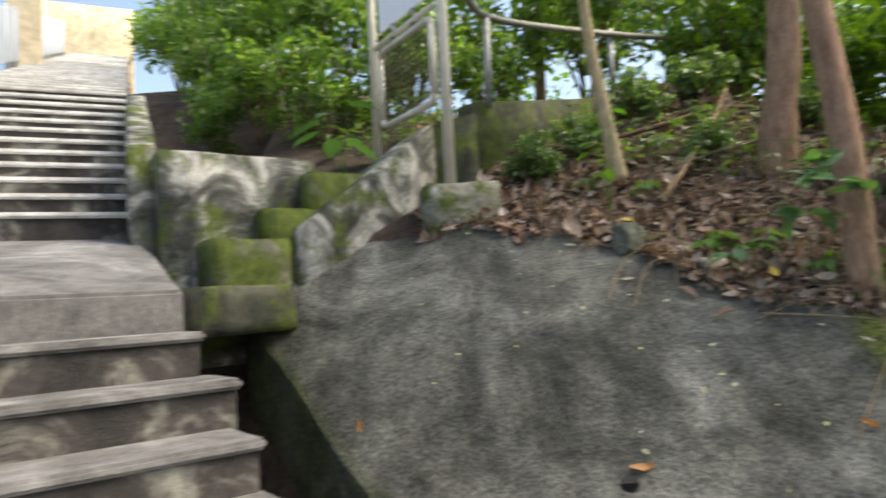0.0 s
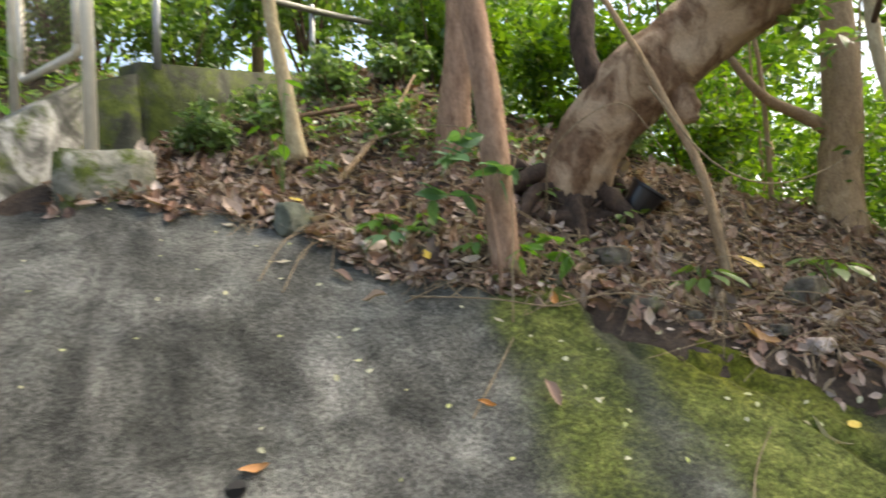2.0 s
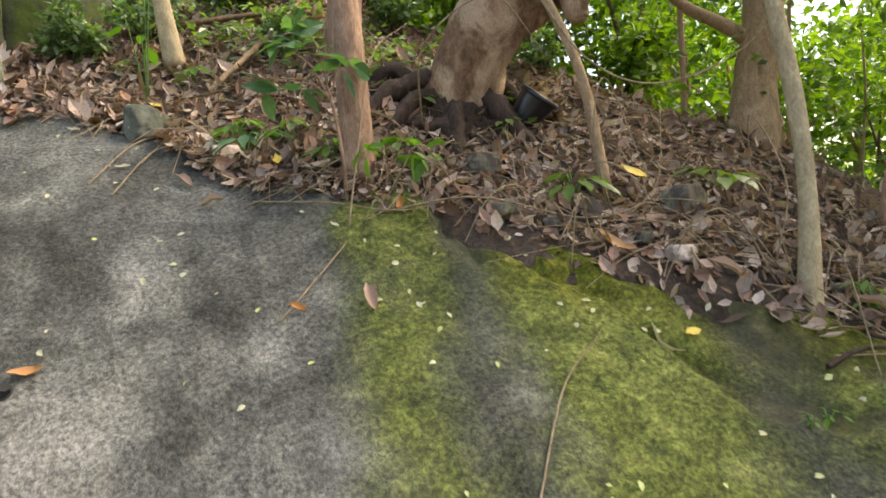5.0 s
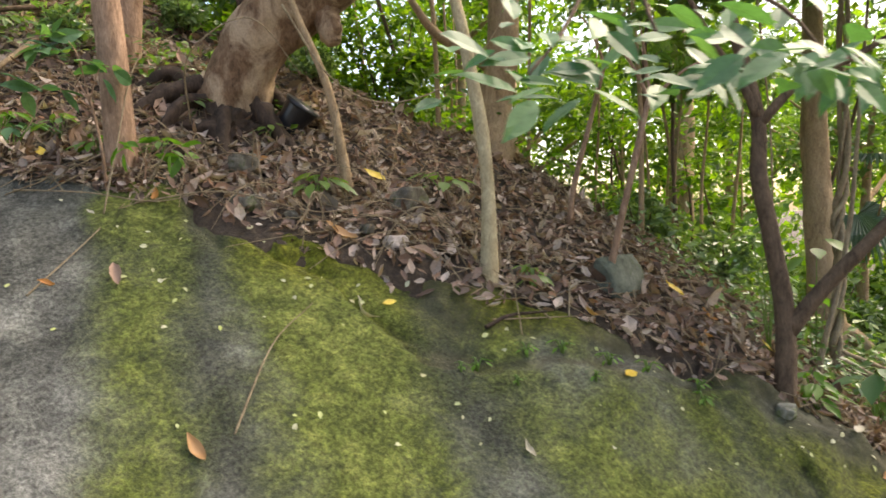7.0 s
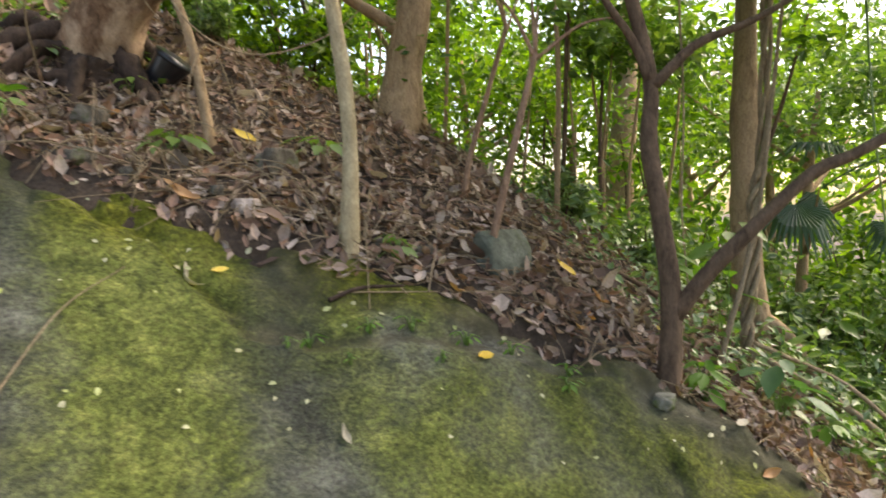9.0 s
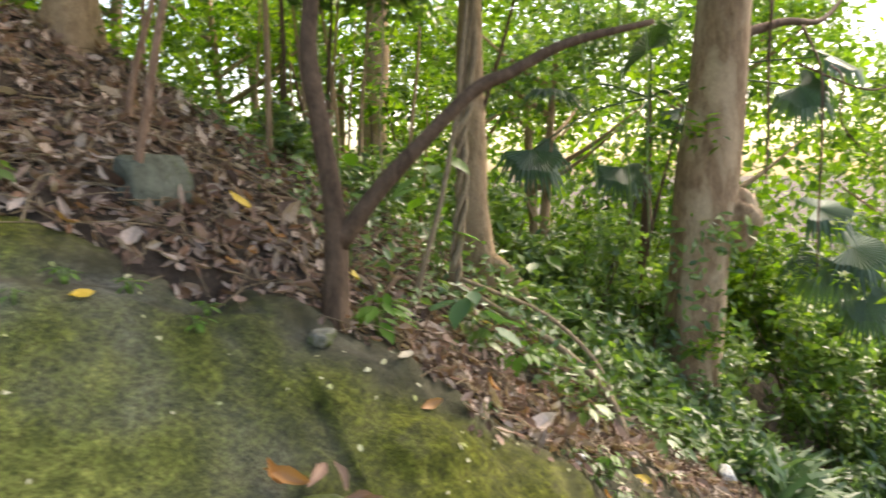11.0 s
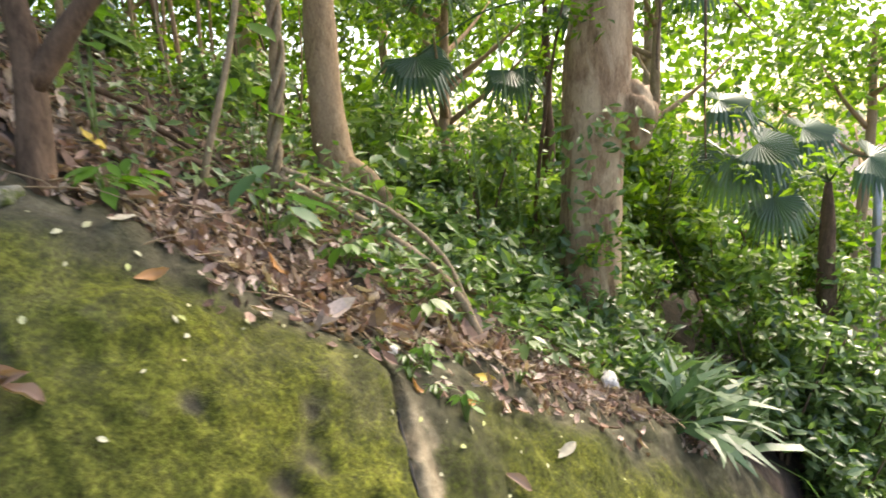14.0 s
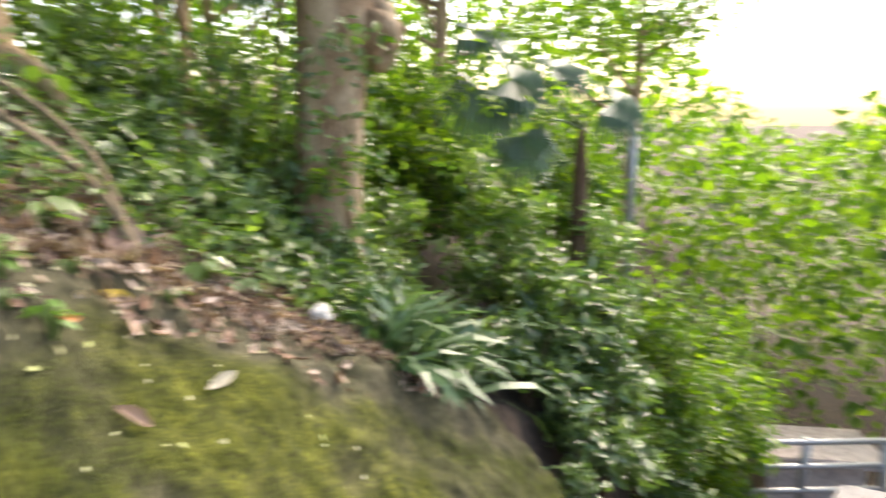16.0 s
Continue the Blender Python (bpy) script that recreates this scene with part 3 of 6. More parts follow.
# ---- stairs and walls ----
def slab(p0, p1, deep, z0, z1, bevel=0.015, cuts=0, jitter=0.0, z0b=None, z1b=None):
    """A block whose front runs from p0 to p1 in plan and which goes back to the left of that way; z0b, z1b: heights at p1."""
    a, b = Vector((*p0, 0)), Vector((*p1, 0))
    d = b - a
    back = Vector((-d.y, d.x, 0)).normalized() * deep
    bm = bmesh.new()
    lo = [bm.verts.new((*(q.xy), z)) for q, z in ((a, z0), (b, z0 if z0b is None else z0b), (b + back, z0 if z0b is None else z0b), (a + back, z0))]
    hi = [bm.verts.new((*(q.xy), z)) for q, z in ((a, z1), (b, z1 if z1b is None else z1b), (b + back, z1 if z1b is None else z1b), (a + back, z1))]
    bm.faces.new(lo[::-1])
    bm.faces.new(hi)
    for i in range(4):
        bm.faces.new((lo[i], lo[(i + 1) % 4], hi[(i + 1) % 4], hi[i]))
    if bevel:
        bmesh.ops.bevel(bm, geom=bm.edges, offset=bevel, segments=2, affect="EDGES")
    if cuts:
        bmesh.ops.subdivide_edges(bm, edges=[e for e in bm.edges if e.calc_length() > 0.1], cuts=cuts, use_grid_fill=True)
    if jitter:
        for v in bm.verts:
            v.co += noise.noise_vector(v.co * 4.1) * jitter
    return bm


def flight(name, label, corner, down, left, width, top, rise, run, count, first=0, cap=None, deep=1.1):
    """Concrete steps. corner: the top nosing's end in plan; down and left: ways in plan."""
    s = thing(name, (*corner, top), label, "stairs", kind="structure")
    inv = Matrix.Translation((-corner[0], -corner[1], -top))
    down, left = Vector(down).normalized(), Vector(left).normalized()
    for k in range(first, count):
        c = Vector(corner) + down * run * k
        z = top - rise * k
        a = c + left * width
        wob = 0.02 * math.sin(k * 2.3)
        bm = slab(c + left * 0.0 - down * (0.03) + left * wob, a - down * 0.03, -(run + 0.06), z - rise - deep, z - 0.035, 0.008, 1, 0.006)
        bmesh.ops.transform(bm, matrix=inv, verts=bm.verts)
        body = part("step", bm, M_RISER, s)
        bm = slab(c + left * (wob - 0.015), a, -(run + 0.06), z - 0.038, z, 0.012, 1, 0.003)
        bmesh.ops.transform(bm, matrix=inv, verts=bm.verts)
        part("tread", bm, cap or M_STEP, body, "pale tread with a rounded nosing")
    return s


DOWN, LEFT = (0.602, -0.799), (-0.799, -0.602)
UP, ULEFT = (-0.410, 0.912), (-0.912, -0.410)
flight("stair_lower", "weathered concrete steps with dark blotched risers", (-1.082, 2.865), DOWN, LEFT, 2.6, 1.62, 0.17, 0.274, 11, 1)
flight("stair_upper", "grey concrete steps with pale nosings going uphill", (-1.95 - 0.41 * 0.32 * 11, 4.30 + 0.912 * 0.32 * 11), (0.41, -0.912), ULEFT, 1.75, 2.03 + 0.17 * 12, 0.17, 0.32, 12, 0, M_NOSING)
flight("stair_top", "long pale flight of steps climbing out of sight", (-3.39 - 0.41 * 0.44 * 38, 7.51 + 0.912 * 0.44 * 38), (0.41, -0.912), ULEFT, 1.65, 4.07 + 0.17 * 38, 0.17, 0.44, 38, 0, M_NOSING)
flight("stair_below", "weathered concrete steps beside the bank", (2.2, 0.12), (0.93, -0.37), (-0.37, -0.93), 2.2, -0.44, 0.17, 0.30, 12)


def flat_piece(name, corners, thick, mat, label, category):
    """A slab with the given top corners."""
    bm = bmesh.new()
    hi = [bm.verts.new(c) for c in corners]
    lo = [bm.verts.new((c[0], c[1], c[2] - thick)) for c in corners]
    bm.faces.new(hi)
    bm.faces.new(lo[::-1])
    k = len(corners)
    for i in range(k):
        bm.faces.new((lo[i], lo[(i + 1) % k], hi[(i + 1) % k], hi[i]))
    bmesh.ops.bevel(bm, geom=bm.edges, offset=0.015, segments=2, affect="EDGES")
    return tagged(part(name, bm, mat), label, category, kind="structure")


flat_piece("landing_upper", [(-1.082, 2.865, 1.62), (-1.50, 3.60, 1.83), (-1.93, 4.34, 2.03), (-4.1, 3.4, 2.03), (-3.16, 1.30, 1.62)], 1.2, M_STEP, "sloping grey concrete landing between two flights", "landing")
flat_piece("landing_lower", [(0.54, 0.71, -0.27), (1.2, 0.76, -0.27), (2.27, 0.16, -0.27), (1.42, -1.95, -0.27), (-1.58, -0.86, -0.27)], 1.2, M_STEP, "concrete landing at the foot of the steps", "landing")
flat_piece("landing_bottom", [(5.55, -1.10, -2.5), (9.0, -2.3, -2.5), (9.0, -5.0, -2.5), (4.6, -3.6, -2.5)], 0.3, M_STEP, "concrete path at the bottom of the steps", "path")


def wall(name, p0, p1, deep, z0, z1, mat, label, **kw):
    return tagged(part(name, slab(p0, p1, deep, z0, z1, 0.014, 3, 0.012, **kw), mat, None, "", True), label, "wall", kind="structure")


wall("wall_planter", (-1.62, 3.98), (-0.80, 4.60), 0.20, 1.2, 2.52, M_WALL, "concrete retaining wall blotched white and black")
wall("wall_stair_side", (-1.84, 4.03), (-3.00, 6.61), -0.17, 1.5, 2.56, M_WALL, "stained side wall beside the stairs", z0b=2.8, z1b=3.75)
wall("wall_culvert", (-1.20, 3.42), (-0.84, 3.96), 0.5, 1.40, 1.66, M_OLDWALL, "dark concrete lintel over a drain")
wall("wall_step_1", (-1.29, 3.87), (-0.90, 4.17), 0.35, 1.45, 1.95, M_MOSSWALL, "low mossy block of a stepped wall")
wall("wall_step_2", (-1.06, 4.20), (-0.68, 4.48), 0.30, 1.55, 2.16, M_MOSSWALL, "mossy block of a stepped wall")
wall("wall_step_3", (-0.84, 4.42), (-0.36, 4.76), 0.30, 1.70, 2.42, M_MOSSWALL, "taller mossy block of a stepped wall")
wall("wall_ramp", (-0.86, 4.24), (0.02, 5.02), 0.24, 1.2, 2.02, M_WALL, "sloping parapet streaked with moss", z0b=1.9, z1b=2.84)
wall("wall_shoulder", (-0.02, 5.02), (0.34, 5.06), 0.30, 1.6, 2.82, M_OLDWALL, "dark shoulder of an old wall", z1b=2.92)
wall("wall_upper_path", (0.34, 5.12), (3.2, 7.75), 0.22, 2.0, 3.02, M_OLDWALL, "low dark concrete wall under a railing", z0b=2.6, z1b=3.70)
wall("wall_stair_head", (-13.6, 21.7), (-10.2, 23.2), 0.4, 8.0, 12.4, M_CREAMWALL, "pale wall at the head of the stairs")
wall("wall_drain", (-1.16, 2.78), (-0.10, 1.37), 0.10, 0.2, 1.30, M_RISER, "stained concrete cheek beside the steps", z0b=-0.3, z1b=0.23)


def footing():
    bm = box_bm(0.52, 0.34, 0.46, None, 0.02)
    bmesh.ops.subdivide_edges(bm, edges=[e for e in bm.edges if e.calc_length() > 0.1], cuts=3, use_grid_fill=True)
    for v in bm.verts:
        v.co += noise.noise_vector(v.co * 5) * 0.025
    ob = part("concrete_footing", bm, M_FOOT, None, "", True)
    ob.matrix_world = pose(0.15, 4.64, 1.83, 0, 0, 9)
    return tagged(ob, "mossy concrete block under a sign post", "footing")


footing()


def rod(name, pts, r, mat, parent=None, label="", sides=12, rings=None):
    if rings is None:
        rings = 2 if len(pts) == 2 else len(pts) * 6
    me = tube_mesh(name, pts, [r, r], mat, sides, rings)
    return part(name, me, mat, parent, label)


def local(parent, pts):
    o = Vector(parent.location)
    return [tuple(Vector(p) - o) for p in pts]


def sign():
    s = thing("sign_frame", (-0.17, 4.98, 2.3), "tall pale steel sign frame with a white board", "sign")
    L = lambda *p: local(s, p)
    rod("post", L((0.10, 4.52, 2.25), (0.13, 4.44, 4.6)), 0.036, M_STEEL, s, "thick cream steel post")
    rod("post", L((-0.45, 5.42, 2.7), (-0.42, 5.36, 4.9)), 0.030, M_STEEL, s, "thick cream steel post")
    a, b = Vector((-0.375, 5.30, 0)), Vector((0.035, 4.66, 0))
    r = 0.026
    lo, hi = 2.90, 3.50

    def loop(z0, z1, rad):
        pts = []
        for (q, z, sx, sz) in ((a, z0, 1, 1), (b, z0, -1, 1), (b, z1, -1, -1), (a, z1, 1, -1)):
            e = (b - a).normalized() * 0.05 * sx
            c = Vector((q.x, q.y, z))
            up = Vector((0, 0, 0.05 * sz))
            pts.append((c, e, up))
        return pts

    ring = loop(lo, hi, r)
    names = (("frame_bar", 0, 1), ("frame_bar", 1, 2), ("frame_bar", 2, 3), ("frame_bar", 3, 0))
    for nm, i, j in names:
        p, q = ring[i][0], ring[j][0]
        d = (q - p).normalized() * 0.045
        rod(nm, L(p + d, q - d), r, M_STEEL, s)
    for c, e, up in ring:
        rod("frame_corner", L(c + e, c + e * 0.35 + up * 0.3, c + up), r, M_STEEL, s)
    # a sagging rusty wire mesh fills the lower frame
    for i in range(15):
        t = (i + 1) / 16
        p = a.lerp(b, t)
        rod("mesh_wire", L((p.x, p.y, lo), (p.x, p.y, hi)), 0.0035, M_MESH, s, "", 4)
    for i in range(12):
        z = lo + (hi - lo) * (i + 1) / 13
        rod("mesh_wire", L((a.x, a.y, z), (b.x, b.y, z)), 0.0035, M_MESH, s, "", 4)
    rod("cross_bar", L((a.x - 0.04, a.y + 0.06, 3.57), (b.x + 0.04, b.y - 0.06, 3.57)), 0.022, M_STEEL, s)
    for t in (0.3, 0.7):
        p = a.lerp(b, t)
        rod("clamp", L((p.x, p.y, 3.53), (p.x, p.y, 3.66)), 0.018, M_RAIL, s, "dark pipe clamp")
    bm = slab((a.x, a.y), (b.x, b.y), 0.02, 3.66, 4.7, 0.004)
    bmesh.ops.transform(bm, matrix=Matrix.Translation(-Vector(s.location)), verts=bm.verts)
    part("board", bm, M_WHITE, s, "plain white sign board")
    return s


sign()


def railing():
    s = thing("railing", (0.45, 5.15, 3.0), "weathered pipe railing on a low wall", "railing")
    L = lambda *p: local(s, p)
    rod("handrail", L((0.12, 4.50, 3.78), (0.30, 4.85, 3.73), (0.47, 5.14, 3.69), (1.0, 5.6, 3.76), (2.2, 6.65, 4.02), (3.4, 7.7, 4.35)), 0.028, M_RAIL, s, "dark grey pipe handrail")
    for t in (0.0, 0.5, 1.0):
        x, y, z = 0.45 + 2.55 * t, 5.17 + 2.35 * t, 2.98 + 0.62 * t
        rod("post", L((x, y, z), (x + 0.02, y - 0.03, z + 0.70)), 0.026, M_GALV, s)
    return s


railing()


def fence_up():
    s = thing("stair_fence", (-4.2, 3.6, 2.1), "pale blue metal fence along the stairs", "fence")
    n = 22

    def foot(i):
        d = 0.9 * i
        return -3.60 - 0.41 * d, 3.58 + 0.912 * d, 2.05 + 0.53 * min(d, 3.84) + 0.386 * max(0, d - 3.84)

    for i in range(n):
        x, y, z = foot(i)
        L = lambda *p: local(s, p)
        rod("post", L((x, y, z), (x, y, z + 1.15)), 0.03, M_FENCE, s)
        if i < n - 1:
            x2, y2, z2 = foot(i + 1)
            bm = slab((x, y), (x2, y2), 0.02, z + 0.15, z + 1.1, 0, z0b=z2 + 0.15, z1b=z2 + 1.1)
            bmesh.ops.transform(bm, matrix=Matrix.Translation(-Vector(s.location)), verts=bm.verts)
            part("panel", bm, M_FENCE, s)
    return s


fence_up()
pil = part("gate_pillar", box_bm(0.55, 0.5, 4.6, None, 0.03), M_CREAMWALL)
pil.matrix_world = pose(-7.6, 12.6, 4.6, 0, 0, 24)
tagged(pil, "tall cream rendered pillar at the stairs", "pillar")

# ---- the weep hole ----
# the pipe is capped; its near-black end is painted shade of the inside
hole = part("weep_pipe", tube_mesh("weep_pipe", [(0, 0, -0.10), (0, 0, 0.01), (0, 0, 0.022)], [0.04, 0.04, 0.036], M_NEAR_BLACK, 18, 8), M_NEAR_BLACK)
hp, hn = drop(0.70, 2.80)
hole.matrix_world = Matrix.Translation(hp - hn * 0.014) @ hn.to_track_quat("Z", "Y").to_matrix().to_4x4()
tagged(hole, "round dark weep hole in the concrete bank", "drain pipe")

# ---- trees ----
def stem(name, parent, pts, radii, mat, label="", **kw):
    return part(name, tube_mesh(name, local(parent, pts), radii, mat, **kw), mat, parent, label)


def foliage(name, parent, pts, mat, size, label="", **kw):
    at = np.asarray(pts) - np.array(parent.location)
    return part(name, leaves(name, at, mat, size, **kw), mat, parent, label)


def tree(label, pts, radii, bark, crown=None, count=0, leaf=None, size=0.1, limbs=(), sides=14, rings=30, rough=0.18, flare=0.5, lobes=5, category="tree", seed=0.0, name="tree"):
    t = thing(name, pts[0], label, category)
    stem("trunk", t, pts, radii, bark, sides=sides, rings=rings, rough=rough, flare=flare, lobes=lobes, seed=seed)
    for lp, lr in limbs:
        stem("limb", t, lp, lr, bark, sides=8, rings=16, rough=0.15, seed=seed + 3)
    if crown is not None:
        for c, r in crown:
            foliage("crown", t, clump(c, r, count, 0.5, 12), leaf, size, spread=0.7, droop=0.4)
    return t


def below(x, y, d=0.06):
    return soil_n(x, y) - d


# reddish straight tree at the edge of the bank
tree("straight reddish-brown tree at the edge of the bank", [(2.11, 3.42, 1.2), (2.08, 3.40, 2.18), (2.00, 3.39, 2.95), (1.96, 3.36, 3.6), (2.0, 3.5, 5.2)], [0.085, 0.072, 0.068, 0.06, 0.04], M_BARK_RED,
     [((2.1, 3.6, 5.6), (1.5, 1.5, 0.9))], 600, M_LEAF_MID, 0.13, rough=0.10, flare=0.15, seed=1.0)
tree("reddish tree standing close behind another", [(2.28, 4.58, 1.8), (2.36, 4.55, 2.6), (2.43, 4.50, 3.3), (2.5, 4.5, 5.0)], [0.15, 0.115, 0.10, 0.06], M_BARK_RED,
     [((2.6, 4.3, 5.6), (1.6, 1.6, 0.9))], 500, M_LEAF_MID, 0.13, rough=0.15, flare=0.3, seed=4.0)


def big_tree():
    t = thing("tree", (2.9, 4.08, 1.8), "thick leaning tree with flaking bark and dark buttress roots", "tree")
    stem("trunk", t, [(2.84, 4.12, 1.66), (2.92, 3.98, 2.0), (3.05, 3.78, 2.34), (3.28, 3.60, 2.62), (3.60, 3.42, 2.86), (4.1, 3.2, 3.2), (5.0, 3.0, 4.2)], [0.25, 0.23, 0.22, 0.235, 0.24, 0.20, 0.10], M_BARK_BIG, sides=30, rings=70, rough=0.26, flare=0.12, lobes=5, seed=2.0)
    stem("limb", t, [(3.02, 3.82, 2.22), (2.98, 3.76, 2.5), (2.96, 3.85, 2.8), (3.1, 4.0, 3.4), (3.1, 4.2, 4.5)], [0.10, 0.085, 0.08, 0.07, 0.04], M_ROOT, "dark limb rising from the crotch", sides=14, rings=24, rough=0.3, seed=5)
    stem("limb", t, [(3.35, 3.55, 2.55), (3.36, 3.45, 2.36), (3.38, 3.42, 2.24)], [0.12, 0.085, 0.05], M_BARK_BIG, sides=12, rings=12, rough=0.35, seed=8)
    for i, (dx, dy, r, h) in enumerate(((-0.62, -0.10, 0.06, 2.05), (-0.52, -0.30, 0.045, 1.92), (-0.20, -0.50, 0.05, 1.82), (0.22, -0.50, 0.06, 1.95), (0.50, -0.22, 0.045, 2.1), (-0.5, 0.2, 0.05, 2.0))):
        k = math.hypot(dx, dy)
        a, b, e = (0.42, 0.72, 1.25)
        pts = [(2.90 + dx / k * 0.20, 4.02 + dy / k * 0.20, h)]
        for f, lift in ((a + 0.2, 0.12), (b + 0.2, 0.03), (e, -0.08)):
            x, y = 2.88 + dx * f, 4.06 + dy * f
            pts.append((x, y, below(x, y, -lift)))
        stem("root", t, pts, [r * 0.9, r * 1.1, r * 0.8, r * 0.3], M_ROOT, "dark gnarled buttress root", sides=10, rings=20, rough=0.5, seed=i * 2.0)
    bm = bmesh.new()
    bmesh.ops.create_icosphere(bm, subdivisions=5, radius=1)
    for v in bm.verts:
        k = 1 + 0.35 * noise.noise(v.co * 2.3) + 0.28 * abs(noise.noise(v.co * 5.0)) + 0.10 * noise.noise(v.co * 13.0)
        v.co = Vector((v.co.x * 0.36 * k, v.co.y * 0.27 * k, v.co.z * 0.24 * k))
    bmesh.ops.transform(bm, matrix=Matrix.Translation(Vector((2.80, 3.98, 1.66)) - Vector(t.location)), verts=bm.verts)
    part("root_mass", bm, M_ROOT, t, "dark crumbling root mass", True)
    foliage("low_leaves", t, np.concatenate([clump((4.0, 3.3, 2.75), (0.35, 0.3, 0.22), 60, 0.6, 5), clump((4.4, 3.1, 2.65), (0.35, 0.3, 0.2), 60, 0.6, 5), clump((3.75, 3.3, 2.95), (0.3, 0.3, 0.2), 40, 0.6, 4)]), M_LEAF_MID, 0.11, "", outline=LEAF_FINE, spread=0.6, droop=0.3)
    for c, r in (((4.6, 3.9, 4.8), (1.8, 1.5, 0.9)), ((3.0, 4.6, 5.0), (1.6, 1.4, 0.8))):
        foliage("crown", t, clump(c, r, 450, 0.5, 12), M_LEAF_DEEP, 0.13, spread=0.7, droop=0.4)
    return t


big_tree()
tree("slender pale sapling on the slope", [(1.31, 4.83, 2.28), (1.24, 4.83, 2.85), (1.18, 4.83, 3.3), (1.12, 4.8, 4.2)], [0.062, 0.05, 0.045, 0.035], M_BARK_PALE,
     [((1.1, 4.7, 4.5), (0.9, 0.9, 0.6))], 500, M_LEAF_FRESH, 0.11, rough=0.08, flare=0.2, sides=10, seed=6.0, category="sapling")
tree("thin bent grey sapling on the leaf litter", [(3.31, 3.14, 1.22), (3.23, 3.20, 1.87), (3.11, 3.30, 2.3), (3.02, 3.38, 2.6), (2.7, 3.6, 3.4)], [0.034, 0.027, 0.023, 0.02, 0.014], M_BARK_GREY,
     rough=0.15, flare=0.2, sides=8, seed=7.0, category="sapling")


def pale_sapling():
    t = thing("tree", (3.69, 2.32, 0.7), "slim yellowish sapling with a leafy bough", "sapling")
    stem("trunk", t, [(3.69, 2.32, 0.66), (3.72, 2.33, 1.2), (3.71, 2.36, 1.6), (3.66, 2.41, 2.08), (3.62, 2.45, 2.5), (3.7, 2.5, 3.6)], [0.046, 0.038, 0.037, 0.034, 0.03, 0.02], M_BARK_PALE, sides=12, rings=30, rough=0.10, flare=0.25, lobes=4, seed=3)
    stem("limb", t, [(3.62, 2.45, 2.46), (3.2, 1.9, 2.75), (2.85, 1.2, 2.45), (2.68, 0.5, 1.75), (2.6, 0.3, 1.45)], [0.016, 0.012, 0.009, 0.007, 0.004], M_BARK_DARK, sides=6, rings=20)
    stem("limb", t, [(2.68, 0.5, 1.72), (2.9, 0.25, 1.55), (3.05, 0.2, 1.42)], [0.006, 0.005, 0.003], M_BARK_DARK, sides=5, rings=10)
    stem("limb", t, [(2.68, 0.5, 1.72), (2.5, 0.45, 1.5), (2.35, 0.4, 1.38)], [0.006, 0.005, 0.003], M_BARK_DARK, sides=5, rings=10)
    c = np.array([(2.60, 0.25, 1.40), (2.41, 0.36, 1.37), (2.78, 0.27, 1.42), (2.66, 0.05, 1.38), (2.95, 0.30, 1.46), (2.52, 0.50, 1.48), (2.30, 0.48, 1.43), (2.85, 0.10, 1.40), (3.05, 0.15, 1.42), (2.75, 0.45, 1.50)])
    at = np.repeat(c, 11, 0) + rng.normal(0, 0.07, (110, 3)) * np.array([1.2, 1.0, 0.45])
    foliage("bough_leaves", t, at, M_LEAF_BLUE, 0.095, "glossy blue-green leaves on a hanging bough", outline=LEAF_OVAL, normal=(-0.25, -0.55, 0.9), spread=0.35, droop=0.25, width=1.0)
    foliage("crown", t, clump((3.7, 2.5, 3.2), (0.9, 0.9, 0.5), 700, 0.5, 8), M_LEAF_BLUE, 0.13, outline=LEAF_FINE, spread=0.5, droop=0.3)
    return t


pale_sapling()


def shoot(label, pts, r, twigs, leafy, leaf=M_LEAF_MID, size=0.09, room=(0.24, 0.24, 0.14)):
    """A slim sapling that divides into a few twigs with leaves at their ends."""
    t = thing("tree", pts[0], label, "sapling")
    stem("trunk", t, pts, [r, r * 0.85, r * 0.7], M_BARK_RED, sides=9, rings=24, rough=0.15, flare=0.2, lobes=3, seed=r * 90)
    for dx, dy, dz in twigs:
        a = Vector(pts[-1])
        e = a + Vector((dx, dy, dz))
        twig = stem("twig", t, [tuple(a - Vector((0, 0, 0.03))), tuple(a.lerp(e, 0.5) + Vector((0, 0, 0.05))), tuple(e)], [r * 0.5, r * 0.35, r * 0.15], M_BARK_RED, sides=6, rings=12)
        at = clump(tuple(e), room, leafy, 0.6, 4) - np.array(t.location)
        part("leaves", leaves("leaves", at, leaf, size, outline=LEAF_OVAL, spread=0.6, droop=0.3), leaf, twig)
    return t


shoot("slim reddish sapling before a stone slab", [(4.44, 2.20, 0.60), (4.49, 2.14, 0.95), (4.53, 2.04, 1.35), (4.58, 1.95, 1.74)], 0.024, [(-0.22, 0.1, 0.3), (0.05, 0.1, 0.42), (0.5, -0.15, 0.22), (0.3, 0.3, 0.35)], 30)
shoot("leafy shoot leaning on a reddish trunk", [(2.0, 3.26, 1.30), (1.98, 3.22, 1.55), (1.94, 3.20, 1.80)], 0.009, [(-0.20, -0.04, 0.16), (-0.08, -0.05, 0.24), (0.10, -0.05, 0.14), (-0.22, 0.02, 0.02)], 7, M_LEAF_BLUE, 0.14, (0.13, 0.10, 0.08))
shoot("short leafy shoot at the foot of a reddish trunk", [(2.16, 3.22, 1.25), (2.17, 3.20, 1.38), (2.18, 3.18, 1.48)], 0.006, [(-0.08, -0.04, 0.06), (0.10, -0.03, 0.08), (0.16, 0.0, 0.02)], 6, M_LEAF_FRESH, 0.11, (0.10, 0.08, 0.05))
